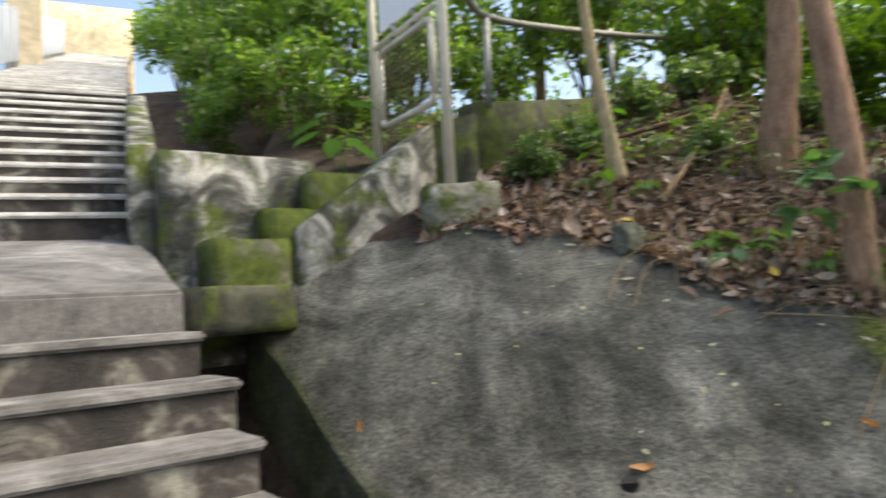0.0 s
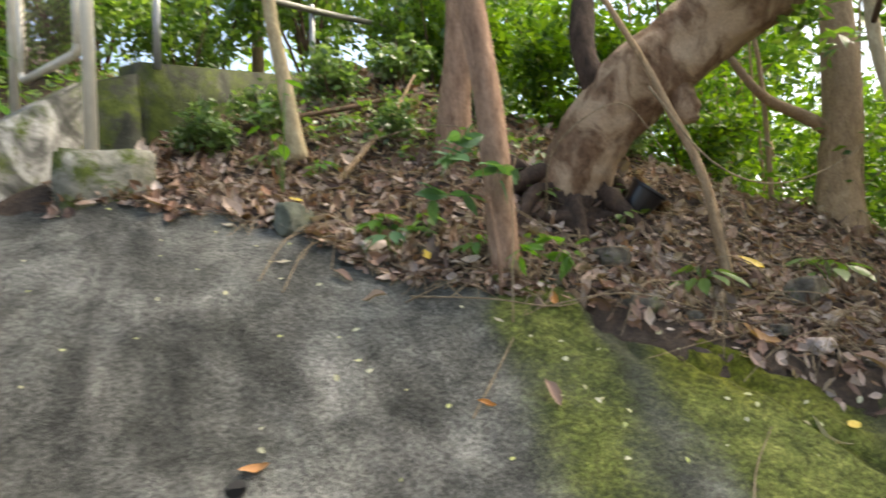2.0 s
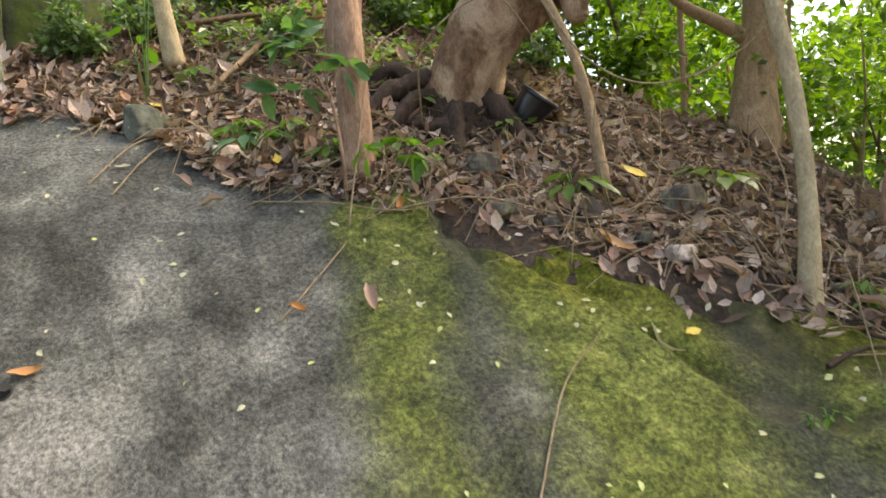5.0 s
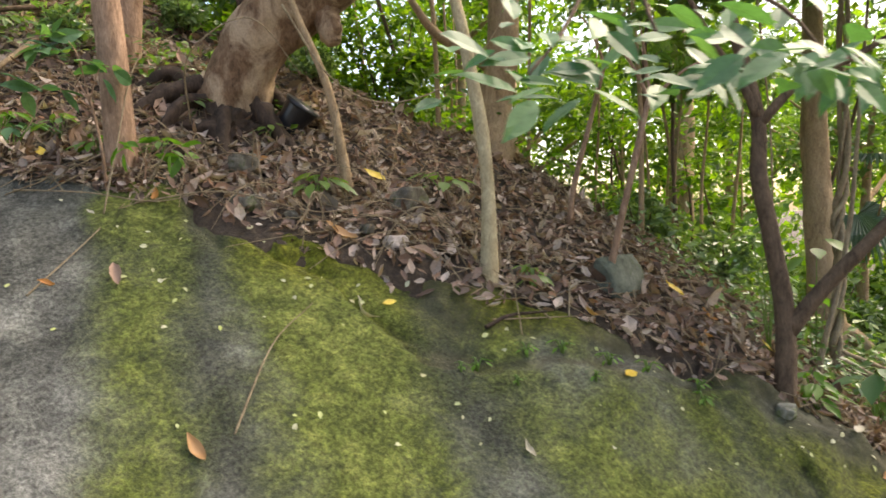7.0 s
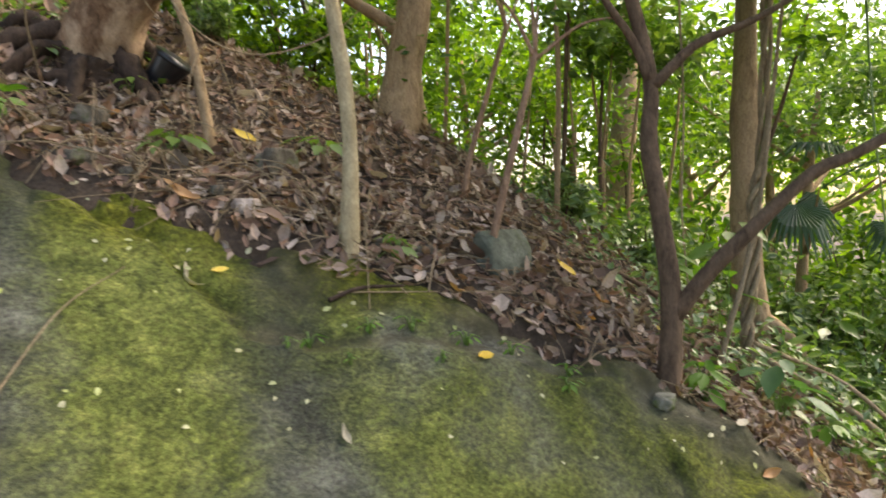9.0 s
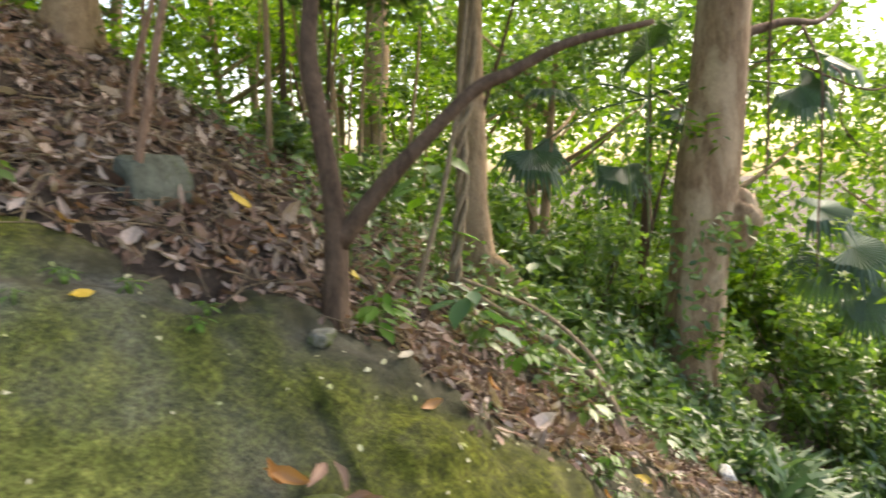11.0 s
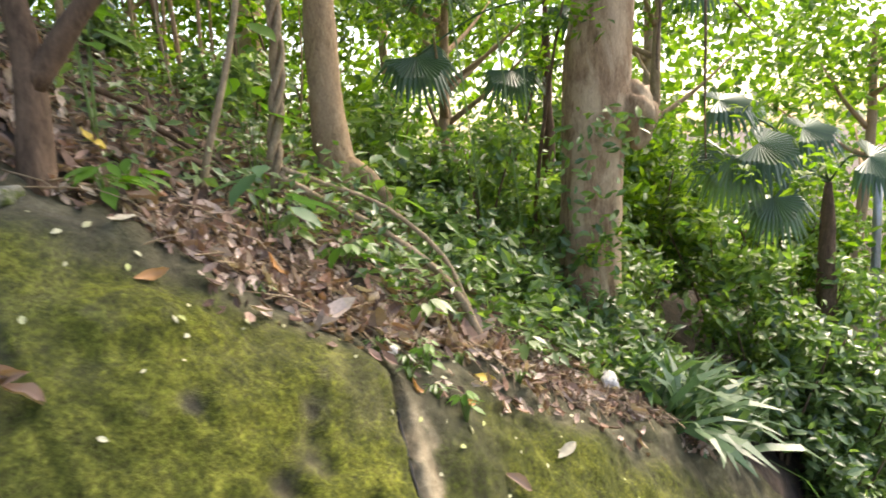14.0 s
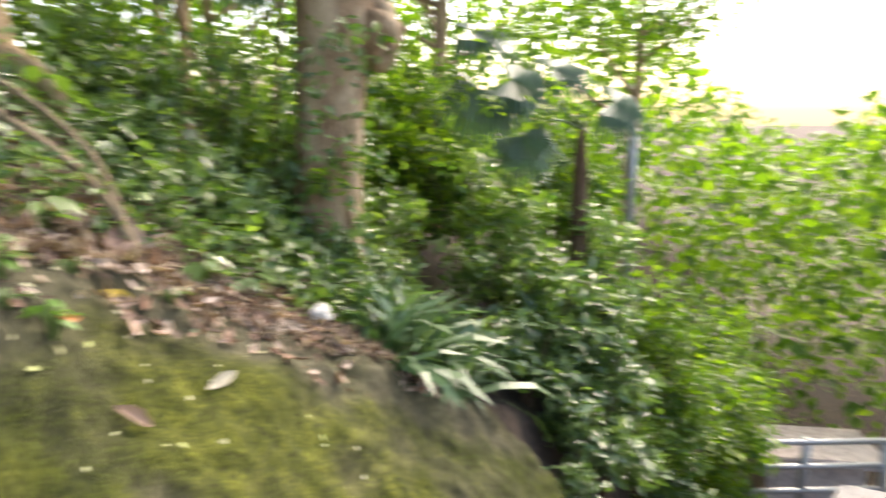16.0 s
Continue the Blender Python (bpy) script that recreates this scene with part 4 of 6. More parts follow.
shoot("slim dark sapling leaning on the litter slope", [(4.72, 2.78, 0.95), (4.78, 2.76, 1.3), (4.88, 2.70, 1.7), (5.0, 2.66, 2.1)], 0.021, [(-0.15, 0.1, 0.35), (0.25, 0.0, 0.4), (0.1, 0.3, 0.45)], 26)


def v_tree():
    t = thing("tree", (4.94, 1.42, 0.05), "dark slender tree forking low over the bank", "tree")
    stem("trunk", t, [(4.93, 1.42, -0.15), (4.99, 1.44, 0.5), (4.98, 1.50, 0.92), (4.97, 1.56, 1.28), (5.0, 1.58, 1.62), (4.92, 1.7, 2.3), (4.9, 1.8, 3.4)], [0.06, 0.05, 0.046, 0.043, 0.038, 0.03, 0.02], M_BARK_DARK, sides=12, rings=36, rough=0.12, flare=0.25, lobes=4, seed=2)
    stem("limb", t, [(4.99, 1.43, 0.42), (5.12, 1.30, 0.66), (5.24, 1.18, 0.84), (5.44, 1.0, 1.1), (5.56, 0.88, 1.18), (5.75, 0.70, 1.31), (6.1, 0.45, 1.42)], [0.045, 0.04, 0.036, 0.032, 0.028, 0.022, 0.014], M_BARK_DARK, sides=10, rings=30, rough=0.15, seed=4)
    stem("limb", t, [(4.99, 1.57, 1.58), (4.92, 1.62, 1.78), (4.78, 1.68, 1.98), (4.6, 1.8, 2.4)], [0.028, 0.022, 0.018, 0.01], M_BARK_DARK, sides=8, rings=14, seed=5)
    stem("limb", t, [(5.0, 1.56, 1.55), (5.2, 1.45, 1.76), (5.45, 1.3, 1.88), (5.8, 1.1, 2.1)], [0.03, 0.024, 0.018, 0.01], M_BARK_DARK, sides=8, rings=14, seed=6)
    # the last three clumps, out of view, are added to shade the bank
    for c, r, n in (((5.0, 1.7, 3.2), (1.1, 1.1, 0.6), 1100), ((5.95, 0.75, 2.2), (0.8, 0.6, 0.35), 700), ((4.5, 1.9, 2.6), (0.6, 0.6, 0.35), 350), ((5.9, 1.5, 2.75), (1.0, 0.8, 0.4), 1100), ((6.6, 0.9, 2.7), (0.9, 0.8, 0.4), 900), ((5.7, 0.3, 2.7), (0.9, 0.7, 0.4), 800)):
        foliage("crown", t, clump(c, r, n, 0.5, 9), M_LEAF_BLUE, 0.11, outline=LEAF_OVAL, spread=0.5, droop=0.3)
    return t


v_tree()
tree("grey-brown forked tree on the ridge", [(4.85, 3.75, 1.36), (4.92, 3.76, 2.0), (5.0, 3.74, 2.4), (5.1, 3.8, 3.4), (5.2, 3.9, 5.0)], [0.19, 0.135, 0.13, 0.11, 0.07], M_BARK_GREY,
     [((5.4, 4.2, 5.0), (1.7, 1.5, 0.9))], 700, M_LEAF_LIME, 0.13, limbs=[([(4.97, 3.76, 2.25), (4.7, 3.85, 2.42), (4.45, 3.95, 2.6), (4.2, 4.1, 3.1)], [0.055, 0.045, 0.035, 0.02])], rough=0.16, flare=0.5, seed=9.0)
# crowns after the first are added low, mostly unseen, to shade the slope
tree("grey tree behind a twisted vine", [(7.42, 2.42, -0.5), (7.42, 2.50, 0.45), (7.47, 2.56, 1.08), (7.53, 2.61, 1.7), (7.7, 2.7, 3.6)], [0.17, 0.125, 0.115, 0.11, 0.07], M_BARK_GREY,
     [((7.7, 2.9, 4.2), (1.7, 1.5, 0.9)), ((6.9, 2.7, 3.0), (1.2, 1.0, 0.5)), ((7.2, 3.4, 2.5), (1.2, 0.9, 0.5)), ((6.2, 3.3, 3.2), (1.0, 0.9, 0.45)), ((7.5, 1.7, 3.0), (1.2, 1.0, 0.5)), ((8.0, 0.6, 3.3), (1.2, 1.0, 0.5)), ((7.0, 0.2, 3.2), (1.0, 0.9, 0.45))], 1400, M_LEAF_MID, 0.12, limbs=[([(7.42, 2.42, 0.05), (7.55, 2.2, -0.15), (7.7, 1.95, below(7.7, 1.95, 0.05))], [0.09, 0.06, 0.02])], rough=0.2, flare=0.35, seed=10.0)
tree("pale tree far back on the slope", [(8.5, 4.8, 0.3), (8.56, 4.82, 1.2), (8.66, 4.83, 1.9), (8.8, 4.85, 4.0)], [0.2, 0.16, 0.15, 0.09], M_BARK_GREY,
     [((8.8, 5.0, 4.6), (1.7, 1.6, 1.0))], 1500, M_LEAF_LIME, 0.13, seed=11.0)


def big_trunk():
    t = thing("tree", (9.15, 1.34, -1.6), "large smooth grey-brown trunk with a swollen burl", "tree")
    stem("trunk", t, [(9.10, 1.34, -2.2), (9.23, 1.33, -0.81), (9.33, 1.32, -0.02), (9.43, 1.30, 0.73), (9.55, 1.27, 1.47), (9.66, 1.26, 2.4), (9.9, 1.3, 4.4)], [0.29, 0.265, 0.27, 0.275, 0.26, 0.23, 0.14], M_BARK_TALL, sides=28, rings=56, rough=0.10, flare=0.1, lobes=5, seed=3)
    bm = bmesh.new()
    bmesh.ops.create_icosphere(bm, subdivisions=4, radius=1)
    for v in bm.verts:
        v.co = v.co * (1 + 0.30 * noise.noise(v.co * 1.9) + 0.12 * noise.noise(v.co * 5.0))
        v.co = Vector((v.co.x * 0.20, v.co.y * 0.20, v.co.z * 0.27))
    bmesh.ops.transform(bm, matrix=Matrix.Translation(Vector((9.52, 1.06, 0.26)) - Vector(t.location)), verts=bm.verts)
    part("burl", bm, M_BARK_TALL, t, "rough swollen burl", True)
    k = 260
    z = rng.uniform(-1.5, 0.35, k)
    a = rng.uniform(2.6, 4.9, k)
    foliage("climbing_leaves", t, np.stack([9.20 + 0.10 * (z + 1) + 0.33 * np.cos(a) * rng.uniform(0.9, 1.5, k), 1.33 + 0.33 * np.sin(a) * rng.uniform(0.9, 1.5, k), z], 1), M_LEAF_MID, 0.10, "small leaves climbing the trunk", outline=LEAF_FINE, normal=(-0.7, -0.5, 0.5), spread=0.5, droop=0.4)
    sprays = [clump(c, (0.42, 0.38, 0.24), 75, 0.6, 5) for c in ((9.55, 0.75, 0.05), (9.8, 0.40, -0.15), (9.6, 0.55, -0.55), (9.9, 0.05, 0.35), (10.0, -0.2, -0.25), (8.9, 1.0, -0.75), (9.9, 0.2, 0.95))]
    foliage("low_sprays", t, np.concatenate(sprays), M_LEAF_LIME, 0.11, "bright sprays of thin leaves", outline=LEAF_FINE, spread=0.5, droop=0.35, width=0.8)
    stem("limb", t, [(9.6, 1.2, 1.9), (10.2, 0.9, 2.1), (10.9, 0.7, 2.2), (11.8, 0.6, 2.7)], [0.06, 0.04, 0.03, 0.015], M_BARK_DARK, sides=8, rings=20, rough=0.2)
    for c, r, k in (((9.9, 1.8, 4.6), (1.6, 1.5, 0.9), 900), ((11.6, 0.9, 3.4), (1.3, 1.2, 0.4), 450)):
        foliage("crown", t, clump(c, r, k, 0.5, 12), M_LEAF_LIME, 0.13, spread=0.7, droop=0.4)
    return t


big_trunk()



def vine():
    t = thing("vine", (6.4, 1.87, -0.05), "pale twisted woody vine rooted on the slope", "vine")
    axis = smooth_path([(6.4, 1.87, -0.06), (6.42, 1.9, 0.2), (6.5, 1.9, 0.6), (6.53, 1.93, 0.95), (6.6, 1.92, 1.28), (6.7, 1.95, 2.2), (6.8, 2.0, 3.2)], 46)
    for ph, r in ((0, 0.026), (2.2, 0.021), (4.2, 0.018)):
        pts = [p + np.array([math.cos(ph + i * 0.55), math.sin(ph + i * 0.55), 0]) * 0.028 for i, p in enumerate(axis)]
        stem("strand", t, pts, [r, r * 0.9, r * 0.8], M_BARK_VINE, sides=8, rings=110)
    stem("root", t, [(6.4, 1.87, 0.0), (6.52, 1.66, -0.14), (6.72, 1.42, -0.33), (6.90, 1.18, -0.58), (6.97, 1.04, -0.80), (7.02, 0.93, -1.12)], [0.026, 0.022, 0.021, 0.022, 0.026, 0.034], M_BARK_VINE, sides=10, rings=36, rough=0.15)
    stem("root", t, [(6.42, 1.87, 0.05), (6.60, 1.70, -0.06), (6.82, 1.45, -0.22), (6.98, 1.2, -0.50), (7.0, 1.05, -0.78), (7.03, 0.95, -1.10)], [0.016, 0.015, 0.014, 0.015, 0.017, 0.02], M_BARK_VINE, sides=8, rings=36, rough=0.15)
    return t


vine()
tree("thin bare stem beside a vine", [(5.80, 1.70, -0.02), (5.86, 1.69, 0.2), (5.97, 1.65, 0.55), (6.06, 1.63, 0.9), (6.12, 1.62, 1.2), (6.3, 1.6, 2.4)], [0.022, 0.019, 0.017, 0.016, 0.015, 0.01], M_BARK_VINE, rough=0.1, flare=0.1, sides=8, category="sapling", seed=12.0)


# ---- woods behind ----
def bush(label, leafmat, count, size, radius, outline=LEAF_EASY):
    t = thing("bush", (0, 0, 0), label, "bush", "bushes in the woods")
    for i in range(5):
        a = i * 1.26
        x, y = math.cos(a) * radius * 0.5, math.sin(a) * radius * 0.5
        stem("branch", t, [(0, 0, -0.1), (x * 0.4, y * 0.4, radius * 0.5), (x, y, radius * 1.25)], [0.02, 0.014, 0.005], M_BARK_DARK, sides=5, rings=8)
    foliage("crown", t, clump((0, 0, radius * 0.85), (radius, radius, radius * 0.85), count, 0.5, 14), leafmat, size, outline=outline, spread=0.75, droop=0.25)
    return t


def wood_tree(label, leafmat, count, size, h, crown_r, lean):
    t = thing("tree", (0, 0, 0), label, "tree", "trees in the woods")
    stem("trunk", t, [(0, 0, -0.4), (lean * 0.3, 0.03, h * 0.3), (lean * 0.7, -0.05, h * 0.65), (lean, 0.02, h)], [0.10, 0.075, 0.06, 0.03], M_BARK_GREY, sides=10, rings=20, rough=0.15, flare=0.3, lobes=4)
    for i in range(5):
        a = 1.1 + i * 1.3
        z = h * (0.5 + 0.09 * i)
        stem("limb", t, [(lean * 0.6, 0, z), (lean * 0.6 + math.cos(a) * 0.6, math.sin(a) * 0.6, z + 0.35), (lean * 0.6 + math.cos(a) * 1.2, math.sin(a) * 1.2, z + 0.8)], [0.04, 0.025, 0.008], M_BARK_GREY, sides=6, rings=10)
    foliage("crown", t, clump((lean, 0, h), (crown_r, crown_r, crown_r * 0.75), count, 0.5, 16), leafmat, size, spread=0.75, droop=0.3)
    return t


def scatter(proto, places):
    """The first place takes the thing itself, the rest take copies."""
    ms = [pose(x, y, below(x, y, 0.0) + dz, 0, 0, rz) @ Matrix.Diagonal((s, s, s, 1)) for x, y, dz, rz, s in places]
    for m in ms[1:]:
        c = copy_thing(proto, m)
        c.scale = m.to_scale()
    proto.matrix_basis = ms[0]


scatter(bush("lime-green sunlit bush in the woods", M_LEAF_LIME, 2600, 0.105, 1.0, LEAF_FINE), [
    (5.2, 5.6, -0.2, 0, 1.0), (6.4, 5.2, -0.2, 80, 1.0), (7.6, 5.4, 0, 160, 1.1), (6.0, 6.8, 0.2, 40, 1.3), (8.9, 6.0, 0, 200, 1.2), (4.3, 6.2, -0.1, 120, 1.1), (7.3, 8.0, 0.5, 10, 1.6), (9.8, 4.4, 0, 70, 1.2),
    (11.4, 3.4, 0, 33, 1.2), (12.6, 2.2, 0.2, 140, 1.3), (10.9, 5.6, 0.3, 260, 1.5), (13.5, 4.0, 0.6, 300, 1.7), (14.5, 1.0, 0.3, 15, 1.5), (5.0, 8.4, 0.6, 222, 1.7), (15.5, -1.2, 0.2, 99, 1.4), (9.0, 9.0, 1.2, 55, 2.0), (12.4, 7.0, 1.2, 180, 2.1), (3.9, 5.6, 0.3, 45, 1.0), (4.6, 4.9, 0.1, 130, 0.8), (3.5, 7.4, 0.5, 65, 1.3), (11.8, 1.8, 0.3, 12, 1.2), (13.0, 0.6, 0.8, 95, 1.2), (12.6, -0.9, 0.9, 205, 1.1), (13.6, -1.6, 0.6, 305, 1.2), (5.6, 4.7, -0.2, 175, 0.7), (6.8, 4.3, -0.2, 15, 0.7)])
scatter(bush("dense green bush in the woods", M_LEAF_MID, 1350, 0.115, 0.9, LEAF_FINE), [
    (-0.9, 7.2, 0.2, 0, 1.1), (-0.2, 8.3, 0.5, 50, 1.3), (1.0, 8.6, 0.6, 110, 1.3), (2.2, 9.4, 0.6, 170, 1.4), (-1.7, 6.6, -0.1, 230, 0.7), (-1.6, 8.0, -0.1, 20, 1.1), (3.4, 8.6, 0.4, 280, 1.2), (-2.5, 8.2, -0.5, 77, 0.9), (-2.9, 9.6, -0.5, 143, 1.1), (-2.2, 9.4, -0.4, 300, 1.2), (-3.7, 11.4, -0.5, 10, 1.2), (-4.6, 14.2, -0.5, 60, 1.5), (-6.3, 17.6, -0.5, 160, 1.7), (-8.2, 22.0, -0.5, 200, 2.0), (-2.25, 7.0, -0.5, 260, 0.6), (-3.2, 10.4, -0.5, 130, 0.9), (-3.0, 8.9, -0.7, 40, 0.7),
    (8.6, 3.2, -0.1, 0, 0.9), (9.4, 2.0, -0.2, 90, 0.9), (10.2, 1.4, -0.2, 140, 0.8), (7.9, 4.2, 0, 44, 1.0), (11.2, -0.1, -0.1, 10, 1.0), (12.0, -0.9, 0.0, 75, 1.0), (-1.0, 6.2, 0.0, 20, 0.7), (-0.3, 6.7, 0.0, 80, 0.8), (0.6, 7.2, 0.1, 180, 0.8), (10.7, 0.3, 0.1, 20, 0.9), (11.4, 0.9, 0.4, 190, 1.1), (11.9, 0.1, 0.6, 240, 1.0), (10.0, 1.9, 0.2, 333, 0.9), (8.9, 2.2, 0.1, 122, 0.8), (3.0, 6.6, 0.4, 90, 0.9), (1.9, 7.6, 0.6, 30, 1.0)])
scatter(bush("small-leaved deep green undergrowth", M_LEAF_DEEP, 850, 0.10, 0.45, LEAF_FINE), [
    (8.3, 1.5, -0.1, 0, 0.8), (8.9, 1.2, -0.1, 60, 0.9), (9.3, 0.9, -0.1, 130, 1.0), (7.9, 2.0, -0.1, 20, 0.8), (7.4, 1.5, -0.15, 200, 0.6), (9.8, 0.3, -0.1, 33, 1.1), (10.3, 0.0, 0, 90, 1.3), (10.9, -0.6, 0, 140, 1.5), (9.6, -0.5, -0.2, 250, 0.9), (8.5, 2.6, 0, 111, 1.0), (6.9, 3.1, -0.1, 70, 0.8), (6.2, 3.4, -0.1, 180, 0.8), (5.8, 4.3, -0.1, 210, 0.9), (0.72, 4.98, 0.0, 15, 0.55), (1.15, 5.25, 0.0, 95, 0.6), (1.75, 5.75, 0.0, 160, 0.7), (2.4, 5.9, 0.0, 250, 0.7), (2.0, 4.9, 0.0, 40, 0.45), (2.9, 5.2, 0.0, 310, 0.6), (3.7, 4.5, 0.0, 70, 0.5), (11.4, -0.2, 0.3, 44, 1.2), (11.9, -1.2, 0.2, 190, 1.2), (9.0, 1.6, 0.1, 199, 1.0), (10.8, -0.1, 0.5, 77, 1.4), (11.1, -0.5, 0.6, 150, 1.4), (11.2, -0.35, 1.0, 10, 1.3), (10.4, -0.5, 0.3, 280, 1.2)])
scatter(wood_tree("slender tree with a light green crown", M_LEAF_LIME, 3000, 0.13, 4.2, 1.8, 0.2), [
    (6.3, 6.4, 0, 0, 1.0), (8.2, 7.2, 0, 90, 1.1), (10.6, 7.4, 0, 200, 1.3), (12.2, 4.8, 0, 140, 1.2), (14.5, 2.8, 0, 260, 1.2), (16.5, 0.2, 0.4, 310, 1.2), (5.0, 9.5, 0, 40, 1.3), (14.0, 7.5, 0.5, 111, 1.6), (17.5, 4.0, 0.5, 20, 1.6), (11.0, 10.5, 0.5, 70, 1.7)])
scatter(wood_tree("tall green tree behind the railing", M_LEAF_MID, 3000, 0.12, 4.0, 1.7, -0.3), [
    (-0.6, 9.4, 0, 0, 1.0), (1.6, 9.8, 0, 120, 1.1), (3.6, 10.2, 0, 200, 1.2), (-2.6, 11.6, -0.2, 60, 1.0), (3.9, 6.9, -0.2, 290, 0.9), (9.8, 3.4, 0, 150, 0.9), (-4.0, 13.6, -0.2, 90, 1.1)])


def thin_stem(label, h, lean, mat):
    t = thing("sapling", (0, 0, 0), label, "sapling", "thin saplings")
    stem("stem", t, [(0, 0, -0.15), (lean * 0.2, 0.02, h * 0.35), (lean * 0.65, -0.03, h * 0.7), (lean, 0, h)], [0.022, 0.018, 0.014, 0.006], mat, sides=6, rings=14, rough=0.15)
    foliage("leaves", t, clump((lean, 0, h * 0.95), (0.5, 0.5, 0.35), 130, 0.6, 6), M_LEAF_LIME, 0.10, spread=0.6, droop=0.3)
    return t


def pick(n, x0, x1, y0, y1, d0, d1):
    out = []
    while len(out) < n:
        x, y = rng.uniform(x0, x1), rng.uniform(y0, y1)
        d = y - soft_station(min(max(x, -1.6), 9.6))[2]
        if d0 < d < d1:
            out.append((x, y, 0, rng.uniform(0, 360), rng.uniform(0.8, 1.25)))
    return out


scatter(thin_stem("thin upright sapling among the trees", 2.6, 0.2, M_BARK_GREY), pick(16, 4.2, 9.5, 2.5, 6.5, 2.2, 4.5))
scatter(thin_stem("thin dark leaning sapling", 2.2, 0.5, M_BARK_DARK), pick(12, 4.4, 9.5, 2.0, 6.0, 1.9, 4.2))


# ---- palms and strap-leaved plants ----
def fan(hub, out, up, size, blades=28, spread=1.95):
    """A fan leaf: pleated blades that spread from the hub."""
    out, up = Vector(out).normalized(), Vector(up).normalized()
    side = out.cross(up).normalized()
    up = side.cross(out).normalized()
    v, f = [], []
    for i in range(blades):
        a = (i / (blades - 1) - 0.5) * 2 * spread
        d = out * math.cos(a) + side * math.sin(a)
        w = (side * math.cos(a) - out * math.sin(a)) * 0.055 * size
        ln = size * (1 - 0.16 * abs(a) / spread + 0.08 * math.sin(i * 7.3))
        k = len(v)
        fold = up * 0.03 * size
        mid = hub + d * ln * 0.56 - up * size * 0.05
        tip = hub + d * ln * 0.88 - up * size * 0.12 - Vector((0, 0, size * (0.30 + 0.10 * math.sin(i * 3.1))))
        v += [hub, mid - w, mid + fold, mid + w, tip]
        f += [(k, k + 2, k + 1), (k, k + 3, k + 2), (k + 1, k + 2, k + 4), (k + 2, k + 3, k + 4)]
    return v, f


def fan_palm(label, foot, crown_at, thick, fronds):
    t = thing("fan_palm", foot, label, "palm")
    stem("trunk", t, [foot, tuple((Vector(foot) + Vector(crown_at)) / 2), crown_at], [thick, thick * 0.95, thick * 0.85, thick * 0.7, thick * 0.25], M_BARK_DARK, sides=12, rings=24, rough=0.5)
    o = Vector(foot)
    for hub, out, up, size in fronds:
        h = Vector(hub)
        c = Vector(crown_at)
        stalk = stem("leaf_stalk", t, [crown_at, tuple((c + h) / 2 + Vector((0, 0, 0.12))), hub], [0.014, 0.011, 0.008], M_LEAF_PALM, sides=5, rings=12)
        v, f = fan(h - o, out, up, size * 0.82)
        part("frond", mesh_from("frond", v, f, M_LEAF_PALM, False), M_LEAF_PALM, stalk)
    return t


fan_palm("tall fan palm with drooping pleated fronds", (10.3, 2.3, -1.2), (10.2, 2.2, 1.5), 0.07, [
    ((9.85, 2.05, 1.95), (-0.5, -0.4, 0.5), (-0.6, -0.6, 0.5), 0.70), ((9.1, 3.0, 0.95), (-0.1, -0.6, -0.5), (-0.4, -0.3, 0.8), 0.70), ((9.5, 3.0, 1.55), (-0.6, -0.5, 0.1), (-0.3, -0.4, 0.8), 0.60), ((10.0, 1.75, 1.35), (-0.2, -0.7, -0.4), (-0.5, -0.3, 0.8), 0.65),
    ((10.5, 0.55, 1.78), (0.5, -0.6, -0.3), (-0.2, -0.4, 0.9), 0.65), ((10.3, 0.75, 1.50), (0.1, -0.7, -0.5), (-0.6, -0.2, 0.7), 0.60), ((9.5, 2.2, 0.75), (-0.5, -0.5, -0.5), (-0.5, -0.4, 0.7), 0.55)])
fan_palm("low fan palm with dark folded fronds", (11.8, -0.1, -3.4), (11.76, -0.1, -0.52), 0.13, [
    ((10.25, 0.55, 0.34), (0.35, -0.75, -0.05), (-0.35, -0.1, 0.95), 0.66), ((10.6, 0.30, -0.06), (0.1, -0.8, -0.2), (-0.5, -0.2, 0.85), 0.70), ((10.4, 0.48, -0.16), (-0.6, 0.1, -0.75), (-0.7, -0.4, 0.5), 0.66), ((10.9, 0.0, 0.05), (0.5, -0.7, 0.0), (-0.4, -0.2, 0.9), 0.62),
    ((11.2, -0.5, -0.25), (0.3, -0.8, -0.3), (-0.5, -0.3, 0.8), 0.6), ((10.5, 0.15, -0.55), (-0.3, -0.6, -0.6), (-0.7, -0.3, 0.6), 0.55)])


def strap_plant(x, y, n, size, label):
    z = below(x, y, 0.03)
    t = thing("strap_leaf_plant", (x, y, z), label, "plant", "strap-leaved plants")
    a = rng.uniform(0, 2 * math.pi, n)
    el = rng.uniform(0.0, 1.3, n)
    hd = np.stack([np.cos(a) * np.cos(el), np.sin(a) * np.cos(el), np.sin(el)], 1)
    nr = np.stack([-np.cos(a) * np.sin(el), -np.sin(a) * np.sin(el), np.cos(el)], 1)
    at = np.stack([rng.normal(0, 0.07, n), rng.normal(0, 0.07, n), np.zeros(n)], 1)
    me = leaves("leaves", at, M_LEAF_STRAP, size, LEAF_STRAP, nr, 0.30, 1.0, 0.0, hd, 0.45)
    part("leaves", me, M_LEAF_STRAP, t)
    return t


for x, y, n, s in ((8.35, 0.36, 30, 0.6), (8.6, 0.34, 36, 0.7), (8.85, 0.42, 38, 0.75), (9.1, 0.25, 34, 0.75), (8.85, 0.72, 30, 0.65), (9.35, 0.5, 30, 0.7), (8.5, 0.6, 26, 0.6)):
    strap_plant(x, y, int(n * 1.35), s * 0.80, "clump of long glossy strap leaves on the bank")


